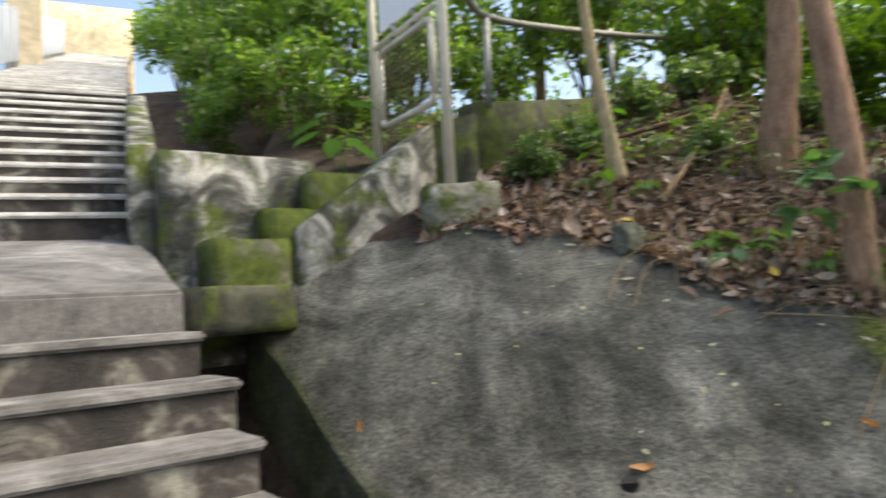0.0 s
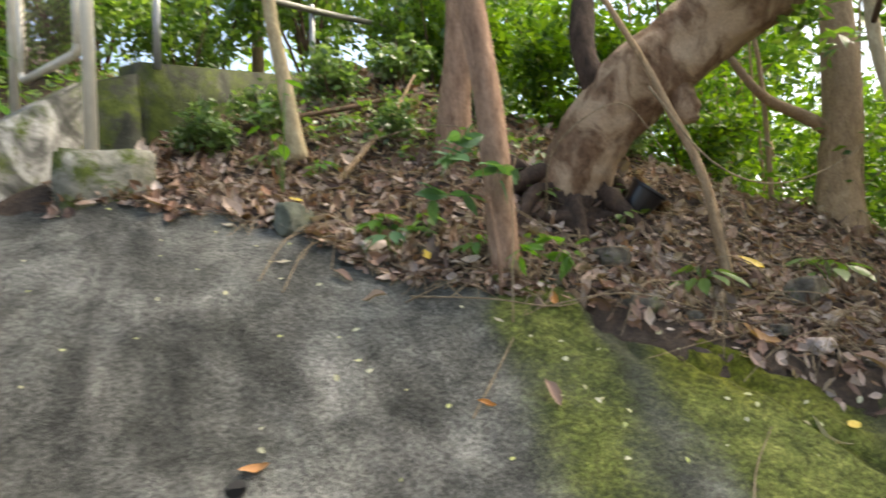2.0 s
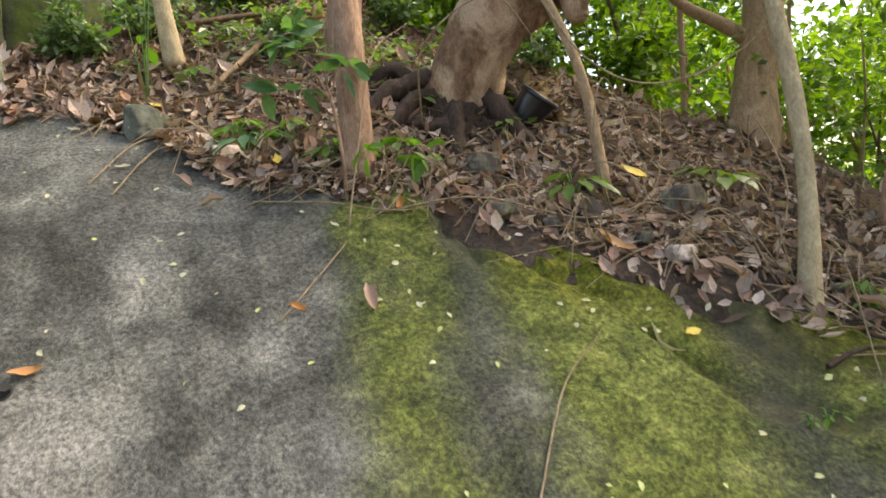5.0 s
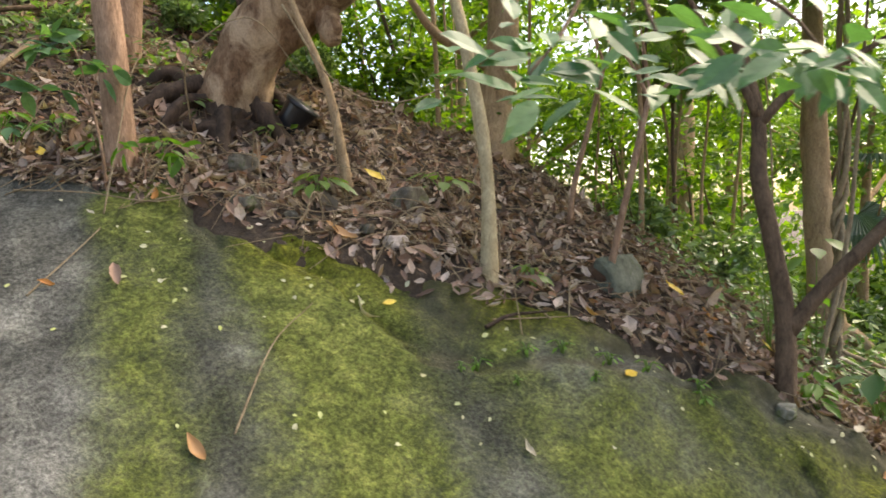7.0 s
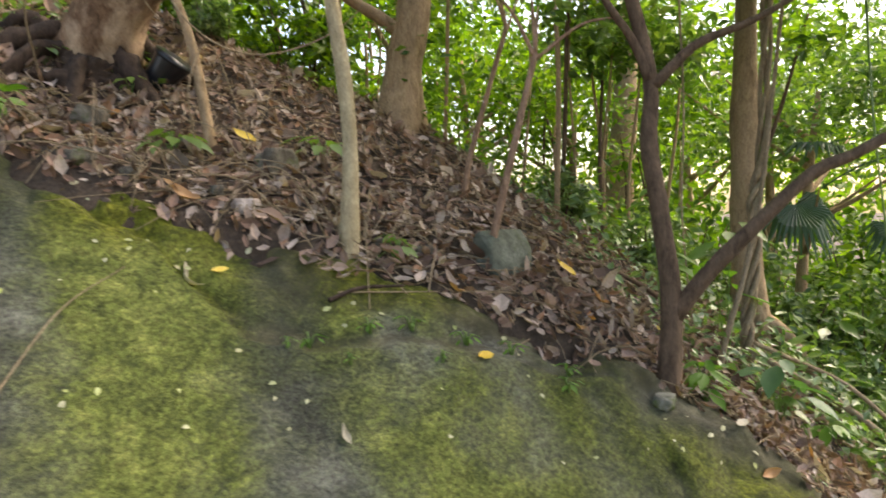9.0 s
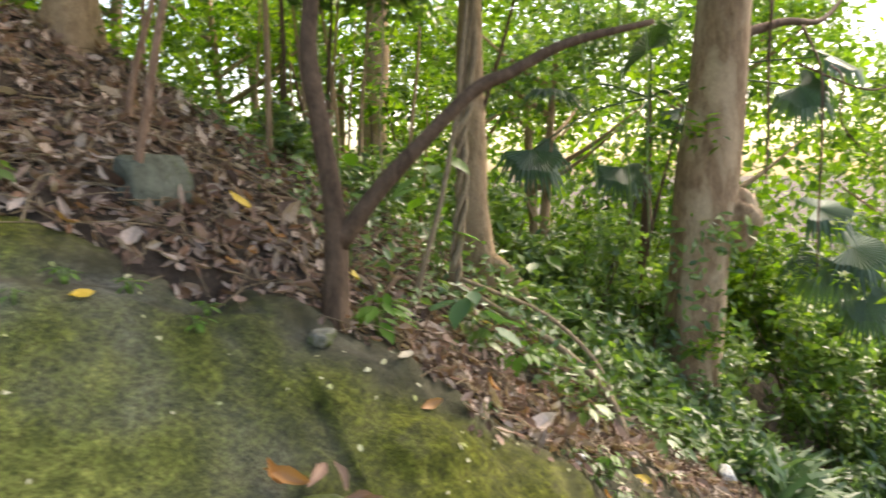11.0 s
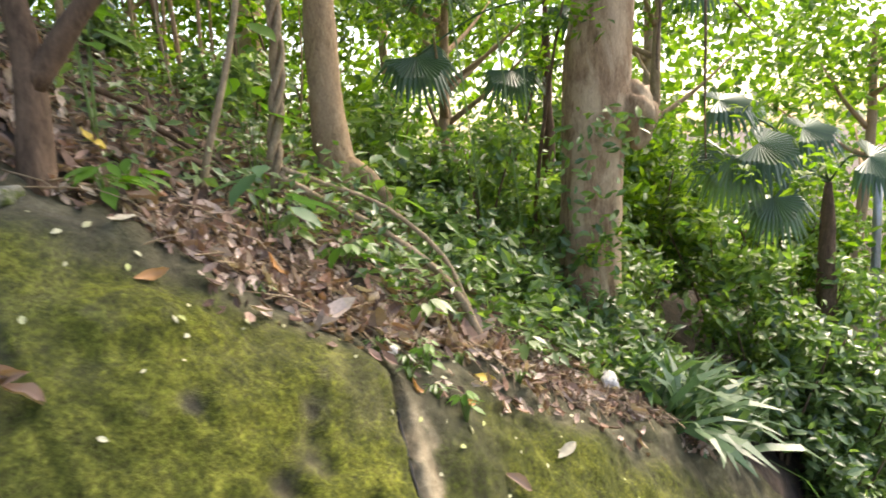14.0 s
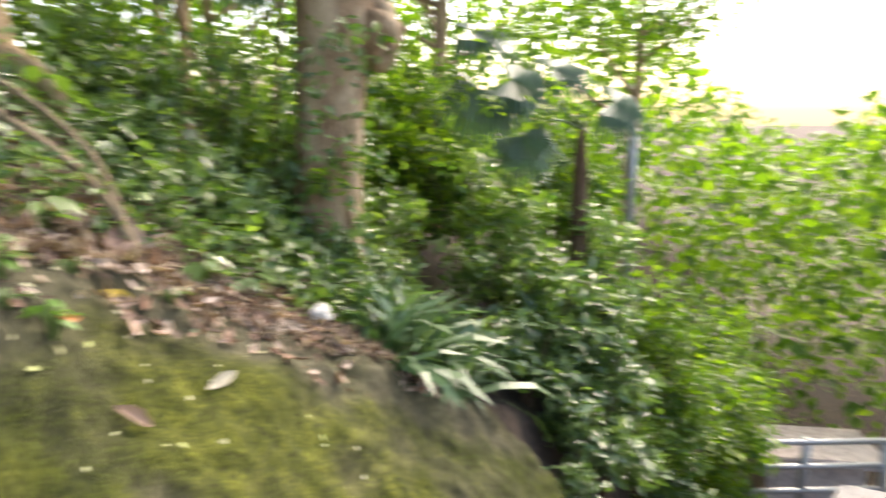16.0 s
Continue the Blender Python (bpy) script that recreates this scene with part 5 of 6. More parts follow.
def liana(pts, r, label, mat):
    t = thing("liana", pts[0], label, "vine", "hanging lianas")
    stem("stem", t, pts, [r, r * 0.8, r * 0.4], mat, sides=6, rings=34, rough=0.25)
    return t


liana([(10.0, 0.95, 2.3), (9.85, 0.92, 1.6), (9.7, 0.86, 1.1), (9.5, 0.82, 0.75), (9.45, 0.80, 0.6)], 0.016, "dark bare branch hanging before the big trunk", M_BARK_DARK)
liana([(9.4, 0.55, 1.9), (9.15, 0.35, 1.5), (9.05, 0.30, 1.0), (8.95, 0.28, 0.3), (8.9, 0.26, -0.1)], 0.013, "dark bare branch hanging before palm fronds", M_BARK_DARK)
liana([(9.8, 0.4, 1.6), (9.5, 0.25, 1.45), (9.2, 0.2, 1.1), (9.35, 0.1, 0.9), (9.6, 0.0, 0.75)], 0.010, "thin bare branch among palm fronds", M_BARK_DARK)
liana([(9.0, 0.5, 1.55), (9.5, 0.1, 1.35), (10.0, -0.1, 1.4), (10.5, -0.3, 1.2)], 0.010, "thin bare branch among palm fronds", M_BARK_DARK)
liana([(6.2, 2.3, 2.6), (6.0, 2.1, 1.6), (5.85, 2.0, 0.9), (5.9, 1.95, 0.2)], 0.008, "thin hanging vine over the slope", M_BARK_VINE)
liana([(8.0, 1.9, 2.6), (7.95, 1.8, 1.6), (8.0, 1.7, 0.6), (8.05, 1.6, -0.6)], 0.010, "thin green hanging vine", M_LEAF_DEEP)
liana([(8.35, 1.7, 2.6), (8.3, 1.65, 1.6), (8.4, 1.6, 0.6), (8.4, 1.5, -0.6)], 0.010, "thin green hanging vine", M_LEAF_DEEP)
liana([(8.6, 1.6, 2.4), (8.62, 1.55, 1.4), (8.55, 1.5, 0.4), (8.6, 1.4, -0.7)], 0.008, "thin green hanging vine", M_LEAF_DEEP)
liana([(3.0, 3.3, 2.4), (3.2, 3.1, 1.95), (3.5, 2.95, 1.8), (3.9, 2.8, 1.95), (4.2, 2.75, 2.3)], 0.006, "pale tendril looping between saplings", M_BARK_VINE)
liana([(2.55, 3.75, 1.75), (2.5, 3.5, 2.1), (2.8, 3.3, 2.3), (3.1, 3.3, 2.0)], 0.006, "pale tendril looping between saplings", M_BARK_VINE)


# ---- stones ----
def rock(name, x, y, size, mat, label, category="stone", sink=0.3, turn=0.0, tilt=0.0, seed=0.0, lift=0.0):
    bm = bmesh.new()
    bmesh.ops.create_icosphere(bm, subdivisions=4, radius=1)
    for v in bm.verts:
        q = v.co * 1.2 + Vector((seed, seed, 0))
        k = 1 + 0.30 * noise.noise(q) + 0.12 * noise.noise(q * 3.1) + 0.05 * noise.noise(q * 9.0)
        c = v.co * k
        # flattened facets
        c = Vector([math.copysign(min(abs(a), 0.78 + 0.1 * noise.noise(q * 0.7)), a) for a in c])
        v.co = Vector((c.x * size[0], c.y * size[1], c.z * size[2]))
    ob = part(name, bm, mat, None, "", True)
    p, n = drop(x, y)
    ob.matrix_world = pose(x, y, p.z + size[2] * (1 - 2 * sink) + lift, tilt, 0, turn)
    return tagged(ob, label, category)


rock("stone_slab", 4.56, 2.18, (0.22, 0.07, 0.17), M_STONE, "flat grey-green stone slab leaning on the litter", "stone", 0.25, 8, -24, 1.0)
rock("stone", 3.58, 2.92, (0.13, 0.10, 0.11), M_ROCK, "brown rock half buried in dead leaves", "stone", 0.3, 20, 0, 2.0)
rock("stone", 2.76, 3.42, (0.15, 0.11, 0.08), M_ROCK, "brown stone below tree roots", "stone", 0.3, 70, 0, 3.0)
rock("stone", 1.52, 3.84, (0.09, 0.07, 0.06), M_PINKWALL, "pale pinkish stone on the litter edge", "stone", 0.3, 10, 0, 4.0)
rock("stone", 1.15, 4.12, (0.14, 0.10, 0.13), M_STONE, "grey square stone at the edge of the concrete", "stone", 0.35, 40, 0, 5.0)
rock("stone", 3.30, 2.62, (0.08, 0.06, 0.05), M_PINKWALL, "small pale stone among leaves", "stone", 0.3, 10, 0, 6.0)
rock("stone", 2.62, 3.0, (0.12, 0.09, 0.06), M_ROCK, "low brown stone at the bank edge", "stone", 0.35, 110, 0, 7.0)
rock("boulder", 4.28, 0.84, (0.21, 0.16, 0.15), M_MOSSWALL, "rounded boulder covered with moss", "boulder", 0.4, 15, 0, 8.0)
rock("white_stone", 8.0, 0.62, (0.12, 0.06, 0.085), M_WHITEROCK, "bright white stone by the big trunk", "stone", 0.2, 30, -20, 9.0, 0.02)
rock("stone", 4.80, 1.335, (0.075, 0.06, 0.045), M_FOOT, "pale lichen-covered stone below a forked tree", "stone", 0.45, 30, 0, 10.0)
rock("stone", 6.05, 0.80, (0.045, 0.035, 0.03), M_WHITEROCK, "small pale stone on mossy rock", "stone", 0.3, 0, 0, 11.0)
for i, (x, y) in enumerate(((2.3, 3.25), (2.85, 2.9), (3.2, 2.75), (3.9, 2.35), (1.75, 3.75), (4.1, 2.3), (3.45, 2.5), (2.45, 3.7))):
    rock("stone", x, y, (0.05 + 0.02 * (i % 3), 0.04 + 0.01 * (i % 2), 0.035), M_ROCK, "small brown stone in the leaf litter", "stone", 0.3, i * 40, 0, 12.0 + i)


# a near-black tube sunk in the carved groove draws the shade within it
def crack(pts, label):
    q = []
    for x, y in pts:
        p, n = drop(x, y)
        q.append(p - n * 0.004)
    ob = part("rock_crack", tube_mesh("rock_crack", q, [0.002, 0.007, 0.009, 0.007, 0.002], M_NEAR_BLACK, 6, 60, 0.8), M_NEAR_BLACK)
    return tagged(ob, label, "crack", kind="structure")


crack(CRACK[1:-1], "winding crack in the mossy rock, its shade a near-black tube")

# a black plastic pot lying by the big tree
pot = thing("plant_pot", (3.16, 3.78, soil_n(3.16, 3.78)), "black plastic plant pot lying by tree roots", "pot")
part("body", tube_mesh("body", [(0, 0, 0), (0.01, 0, 0.09), (0.02, 0, 0.18)], [0.08, 0.095, 0.115], M_BLACK, 20, 10), M_BLACK, pot)
part("rim", tube_mesh("rim", [(0.02, 0, 0.175), (0.02, 0, 0.20)], [0.124, 0.124], M_BLACK, 20, 2), M_BLACK, pot)
pot.rotation_euler = (radians(38), radians(12), radians(30))


# ---- fallen leaves that stand out ----
def one_leaf_mesh(name, mat, width, curl, seed):
    k = 9
    v, f = [], []
    for j in range(k):
        t = j / (k - 1)
        w = width * (math.sin(math.pi * t**0.85) ** 1.15 + 0.02) * (1 + 0.38 * noise.noise(Vector((t * 5, seed, 0))))
        lift = curl * (0.9 * (t - 0.5) ** 2 + 0.15 * math.sin(t * 5 + seed))
        for s in (-1, -0.5, 0, 0.5, 1):
            v.append((w * s * (1 - 0.25 * curl * abs(s)), t - 0.5, lift + curl * 0.55 * abs(s) ** 1.6 * w * 2 + 0.075 * noise.noise(Vector((s * 2, t * 5, seed))) + 0.03 * noise.noise(Vector((s * 5, t * 11, seed)))))
    for j in range(k - 1):
        for i in range(4):
            f.append((j * 5 + i, j * 5 + i + 1, j * 5 + 6 + i, j * 5 + 5 + i))
    return mesh_from(name, v, f, mat)


LEAF_KIND = {
    "yellow": [one_leaf_mesh("fallen_leaf", M_YELLOW, 0.27, c, s) for c, s in ((0.2, 1.0), (0.5, 2.0))],
    "orange": [one_leaf_mesh("fallen_leaf", M_ORANGE, 0.21, c, s) for c, s in ((0.45, 3.0), (0.8, 4.0))],
    "brown": [one_leaf_mesh("fallen_leaf", M_PINK, 0.20, c, s) for c, s in ((0.7, 5.0), (1.0, 6.0))],
    "cream": [one_leaf_mesh("fallen_leaf", M_CREAM, 0.18, c, s) for c, s in ((0.25, 7.0), (0.6, 8.0))],
}
LEAF_LABEL = {"yellow": "bright yellow fallen leaf", "orange": "orange-brown curled fallen leaf", "brown": "faded brown dry leaf", "cream": "bleached cream fallen leaf"}


def fallen(kind, x, y, size, turn, where, lift=0.01, tip=0.0):
    p, n = drop(x, y)
    if "litter" in where or "soil" in where:
        lift, tip = 0.055, 14
    ob = new("fallen_leaf", LEAF_KIND[kind][int(turn) % 2])
    q = n.to_track_quat("Z", "Y").to_matrix().to_4x4()
    ob.matrix_world = Matrix.Translation(p + n * (lift + size * 0.02)) @ q @ pose(0, 0, 0, tip, 0, turn) @ Matrix.Diagonal((size, size, size, 1))
    return tagged(ob, LEAF_LABEL[kind] + " on " + where, "leaf", "fallen leaves")


for a in (
    ("brown", 1.31, 3.68, 0.13, 30, "grey concrete"), ("brown", 1.42, 3.48, 0.12, 95, "grey concrete"), ("cream", 1.04, 3.83, 0.08, 80, "grey concrete"), ("cream", 0.80, 4.18, 0.08, 64, "grey concrete"), ("brown", 0.97, 4.33, 0.14, 140, "grey concrete"),
    ("orange", 0.77, 2.85, 0.11, 100, "grey concrete"), ("orange", 1.68, 2.79, 0.08, 75, "grey concrete"), ("brown", 1.94, 2.72, 0.15, 10, "mossy concrete"), ("orange", 3.02, 2.72, 0.19, 60, "dark soil"), ("orange", 2.06, 1.96, 0.13, 22, "mossy concrete"),
    ("cream", 3.26, 1.53, 0.09, 5, "mossy concrete"), ("yellow", 3.95, 1.60, 0.10, 80, "mossy rock"), ("cream", 2.93, 2.31, 0.17, 141, "mossy concrete"), ("yellow", 3.06, 2.29, 0.09, 90, "mossy concrete"), ("orange", 4.03, 1.94, 0.13, 48, "dark soil"),
    ("yellow", 4.95, 2.15, 0.14, 20, "brown litter"), ("yellow", 3.50, 3.22, 0.15, 50, "brown litter"), ("orange", 2.83, 3.44, 0.16, 110, "brown litter"), ("cream", 5.09, 1.13, 0.13, 70, "mossy rock"), ("orange", 5.10, 1.0, 0.12, 100, "mossy rock"),
    ("orange", 4.36, 1.02, 0.17, 61, "a mossy boulder"), ("brown", 4.44, 0.98, 0.15, 120, "a mossy boulder"), ("orange", 4.30, 1.06, 0.11, 20, "a mossy boulder"), ("brown", 4.54, 0.90, 0.14, 75, "a mossy boulder"), ("brown", 4.48, 0.86, 0.13, 161, "a mossy boulder"), ("brown", 4.58, 0.84, 0.14, 33, "a mossy boulder"), ("brown", 4.62, 0.88, 0.12, 101, "a mossy boulder"), ("brown", 4.50, 0.96, 0.13, 14, "a mossy boulder"),
    ("yellow", 6.63, 0.69, 0.12, 50, "mossy rock"), ("orange", 6.0, 0.62, 0.10, 20, "mossy rock"), ("cream", 6.91, 0.68, 0.12, 80, "mossy rock"), ("cream", 6.80, 0.34, 0.16, 100, "mossy rock"), ("brown", 6.35, 0.36, 0.17, 40, "mossy rock"), ("orange", 6.28, 0.55, 0.11, 70, "mossy rock"),
    ("yellow", 5.3, 1.75, 0.14, 10, "brown litter"), ("orange", 5.0, 1.95, 0.13, 40, "brown litter"), ("orange", 4.75, 1.78, 0.12, 130, "brown litter"), ("orange", 4.6, 1.72, 0.10, 80, "brown litter"), ("brown", 4.85, 1.55, 0.14, 15, "dark soil"), ("brown", 5.25, 1.35, 0.15, 55, "dark soil"),
    ("brown", 3.35, 2.45, 0.18, 66, "dark soil"), ("brown", 3.85, 2.2, 0.17, 33, "dark soil"), ("orange", 2.2, 3.1, 0.10, 10, "the bank edge"), ("cream", 1.9, 3.1, 0.06, 40, "grey concrete"), ("yellow", 1.75, 3.6, 0.09, 20, "brown litter"), ("yellow", 1.2, 4.35, 0.09, 70, "brown litter"),
    ("orange", -0.42, 3.3, 0.08, 30, "grey concrete"), ("yellow", 6.5, 1.75, 0.16, 100, "brown litter"), ("brown", 7.1, 0.66, 0.14, 130, "mossy rock"), ("orange", 5.7, 1.15, 0.12, 10, "dark soil"),
):
    if a[5] == "a mossy boulder":
        a += (0.02 + 0.03 * (int(a[4]) % 3) / 2, 20 * math.sin(a[4]))
    fallen(*a)


# ---- litter, twigs and leaflets ----
def on_soil(n, x0, x1, d0, d1):
    out, nr = [], []
    for tries in range(n * 7):
        if len(out) == n:
            break
        x = rng.uniform(x0, x1)
        d = d0 + (d1 - d0) * rng.uniform(0, 1) ** 1.4
        y = soft_station(x)[2] + d + 0.08 * noise.noise(Vector((x * 3, 0, 0)))
        if 0.2 < x < 3.2 and y > 5.1 + (x - 0.34) * 0.92:
            continue
        if x > 5.3 and d > 0.35 and rng.uniform(0, 1) < 0.5:
            continue
        if 2.2 < x < 5.2 and d < 0.45 and rng.uniform(0, 1) < 0.8 * (1 - d / 0.45):
            continue
        p, q = drop(x, y)
        out.append(p + q * rng.uniform(0.0, 0.03))
        nr.append(q)
    return np.array(out), np.array(nr)


for count, size, wide, loose, label in ((8500, 0.068, 1.1, 0.6, "dry brown and pinkish leaves covering the slope"), (7500, 0.08, 0.5, 0.6, "narrow curled dry leaves covering the slope"), (700, 0.12, 1.0, 0.5, "large crumpled dry leaves lying on the slope")):
    pts, nr = on_soil(count, -0.1, 8.6, -0.06, 3.0)
    tagged(new("leaf_litter", leaves("leaf_litter", pts, M_DRY, size, LEAF_CURL, nr, loose, wide, vary=0.55)), label, "leaf litter", kind="stuff")
pts, nr = on_soil(260, 5.0, 7.8, -0.32, 0.05)
tagged(new("leaf_litter", leaves("leaf_litter", pts, M_DRY, 0.075, LEAF_CURL, nr, 0.45, 0.9, vary=0.5)), "stray dry leaves spilled over the mossy rock", "leaf litter", kind="stuff")
pts, nr = on_soil(5000, -0.1, 8.6, -0.10, 2.5)
tagged(new("leaf_crumbs", leaves("leaf_crumbs", pts, M_DRY, 0.045, LEAF_CURL, nr, 0.6, 1.0, vary=0.5)), "broken bits of dry leaves on the soil", "leaf litter", kind="stuff")
bits, bn = [], []
for i in range(170):
    x = rng.uniform(-0.2, 7.5)
    yt, zt, yc, zc = soft_station(x)
    p, q = drop(x, yt + (yc - yt) * rng.uniform(0.2, 1.0) ** 0.7)
    bits.append(p + q * 0.006)
    bn.append(q)
tagged(new("fallen_leaflets", leaves("fallen_leaflets", bits, M_SPECK, 0.03, LEAF_FINE, bn, 0.2, 1.3, vary=0.4)), "tiny pale yellow leaflets strewn over the bank", "leaf litter", kind="stuff")


def twig_stuff():
    v, f = [], []
    pts, nr = on_soil(1700, 0.6, 8.2, -0.12, 2.6)
    for p, n in zip(pts, nr):
        n = Vector(n)
        d = Vector(rng.normal(0, 1, 3))
        d = (d - n * d.dot(n)).normalized()
        w = n.cross(d)
        ln, r = rng.uniform(0.08, 0.38), rng.uniform(0.002, 0.006)
        bend = w * rng.normal(0, 0.12) * ln + n * rng.uniform(0, 0.15) * ln
        k = len(v)
        for t in (0, 0.5, 1):
            c = Vector(p) + n * 0.02 + d * ln * (t - 0.5) + bend * (1 - (2 * t - 1) ** 2)
            for a in range(3):
                v.append(c + (w * math.cos(a * 2.1) + n * math.sin(a * 2.1)) * r * (1 - 0.5 * t))
        for s in range(2):
            for a in range(3):
                f.append((k + s * 3 + a, k + s * 3 + (a + 1) % 3, k + s * 3 + 3 + (a + 1) % 3, k + s * 3 + 3 + a))
    return mesh_from("twigs", v, f, M_BARK_VINE)


tagged(new("twigs", twig_stuff()), "dry twigs scattered over the leaf litter", "twigs", kind="stuff")


def tendril(pts, r, label, mat=None):
    q = []
    for x, y, h in pts:
        p, n = drop(x, y)
        q.append(p + Vector((0, 0, h)))
    mat = mat or M_BARK_VINE
    ob = part("dry_vine", tube_mesh("dry_vine", q, [r, r * 0.8, r * 0.5], mat, 6, 40, 0.2), mat)
    return tagged(ob, label, "vine", "dry vines")


for pts in (
    [(1.95, 3.05, 0.02), (2.05, 3.2, 0.25), (2.2, 3.4, 0.55), (2.45, 3.6, 0.65)], [(1.6, 3.45, 0.01), (1.9, 3.2, 0.05), (2.2, 3.05, 0.03), (2.5, 3.0, 0.10)], [(2.1, 3.1, 0.02), (2.5, 2.95, 0.12), (3.0, 2.85, 0.08), (3.4, 2.9, 0.15), (3.7, 3.2, 0.4)],
    [(2.2, 3.2, 0.0), (2.3, 3.1, 0.25), (2.45, 3.15, 0.1), (2.5, 3.3, 0.0)], [(1.0, 3.6, 0.01), (1.2, 3.9, 0.03), (1.45, 3.8, 0.06), (1.5, 3.6, 0.01)], [(0.9, 3.7, 0.01), (1.1, 4.0, 0.02), (1.35, 4.05, 0.05), (1.4, 4.2, 0.0)],
    [(3.2, 3.0, 0.0), (3.15, 3.0, 0.4), (3.3, 3.1, 0.6), (3.45, 3.05, 0.2), (3.5, 2.9, 0.0)], [(3.7, 2.5, 0.0), (3.9, 2.6, 0.35), (4.0, 2.9, 0.5), (4.1, 3.0, 0.0)], [(2.2, 1.95, 0.01), (2.45, 2.2, 0.02), (2.7, 2.35, 0.02)], [(1.6, 2.75, 0.01), (1.85, 2.95, 0.02), (2.05, 3.1, 0.01)],
    [(3.5, 2.05, 0.02), (3.7, 2.0, 0.03), (3.95, 1.93, 0.02)], [(2.5, 3.5, 0.0), (2.7, 3.3, 0.15), (3.0, 3.2, 0.1), (3.2, 3.3, 0.0)], [(4.6, 2.6, 0.1), (5.2, 2.3, 0.12), (5.8, 2.0, 0.1), (6.3, 1.9, 0.1)], [(1.3, 4.6, 0.1), (1.7, 4.5, 0.25), (2.2, 4.4, 0.3), (2.7, 4.2, 0.25)],
):
    tendril(pts, 0.0045, "pale dry vine trailing over the bank edge")
for i in range(44):
    x = 1.9 + 2.4 * ((i * 0.618) % 1) + 0.2 * math.sin(i * 5.1)
    y = soft_station(x)[2] + 0.05 + 0.5 * ((i * 0.37) % 1)
    a, ln, h = i * 2.4, 0.18 + 0.3 * ((i * 0.71) % 1), 0.04 + 0.30 * ((i * 0.53) % 1) ** 2
    dx, dy = math.cos(a) * ln, math.sin(a) * ln * 0.6
    tendril([(x - dx, y - dy, 0.01), (x - 0.3 * dx, y - 0.2 * dy, h), (x + 0.4 * dx, y + 0.5 * dy, h * 0.9), (x + dx, y + dy, 0.03)], 0.003 + 0.002 * ((i * 0.29) % 1), "thin dry vine looping over the litter")
for pts in ([(5.4, 2.0, 0.0), (5.7, 2.1, 0.10), (6.0, 2.05, 0.10), (6.25, 1.9, 0.02)], [(5.2, 2.3, 0.02), (5.6, 2.35, 0.09), (6.0, 2.25, 0.08), (6.4, 1.95, 0.0)], [(5.6, 1.75, 0.0), (5.85, 1.85, 0.09), (6.1, 1.8, 0.06), (6.2, 1.6, 0.0)]):
    tendril(pts, 0.022, "brown root looping over the shaded slope", M_BARK_DARK)
tendril([(1.45, 4.5, 0.0), (1.75, 4.7, 0.12), (2.05, 4.95, 0.22), (2.3, 5.2, 0.35)], 0.022, "dead grey branch leaning over the slope", M_BARK_GREY)
tendril([(1.0, 5.2, 0.10), (1.8, 5.4, 0.12), (2.6, 5.5, 0.12), (3.6, 5.4, 0.10)], 0.024, "fallen branch lying by the upper wall", M_BARK_DARK)
tendril([(3.45, 2.04, 0.02), (3.6, 2.03, 0.03), (3.8, 1.99, 0.025)], 0.012, "dark stick on the bank edge", M_ROOT)


# ---- small green plants ----
HERB_LEAF = {m.name: mesh_from("leaf", *LEAF_OVAL, m) for m in (M_LEAF_FRESH, M_LEAF_BLUE, M_LEAF_MID, M_LEAF_DEEP)}


def herb(x, y, n, size, mat, label, height=0.12, wide=0.5, category="seedling", width=1.0):
    p, nn = drop(x, y)
    height = min(height, size * 1.1) if size < 0.06 else height
    t = thing("seedling", p, label, category, "green seedlings")
    for i in range(n):
        a = i * 2.4 + x * 7
        r = wide * size * (0.3 + 0.7 * ((i * 0.618) % 1)) * 1.6
        c = Vector((math.cos(a) * r, math.sin(a) * r, height * (0.55 + 0.75 * ((i * 0.37 + x) % 1))))
        holder = t
        if i % 2 == 0:
            holder = part("stalk", tube_mesh("stalk", [(0, 0, -0.02), tuple(c * 0.5 + Vector((0, 0, 0.02))), tuple(c)], [0.005, 0.004, 0.003], M_LEAF_MID, 5, 6), M_LEAF_MID, t)
        lf = new("leaf", HERB_LEAF[mat.name])
        lf.parent = holder
        s = size * (0.75 + 0.5 * ((i * 0.77) % 1))
        lf.matrix_basis = Matrix.Translation(c) @ pose(0, 0, 0, 0, 0, math.degrees(a) - 90) @ pose(0, 0, 0, -12 - 22 * ((i * 0.53) % 1), 14 * math.sin(i * 3.0)) @ Matrix.Diagonal((s * width, s, s, 1))
    return t


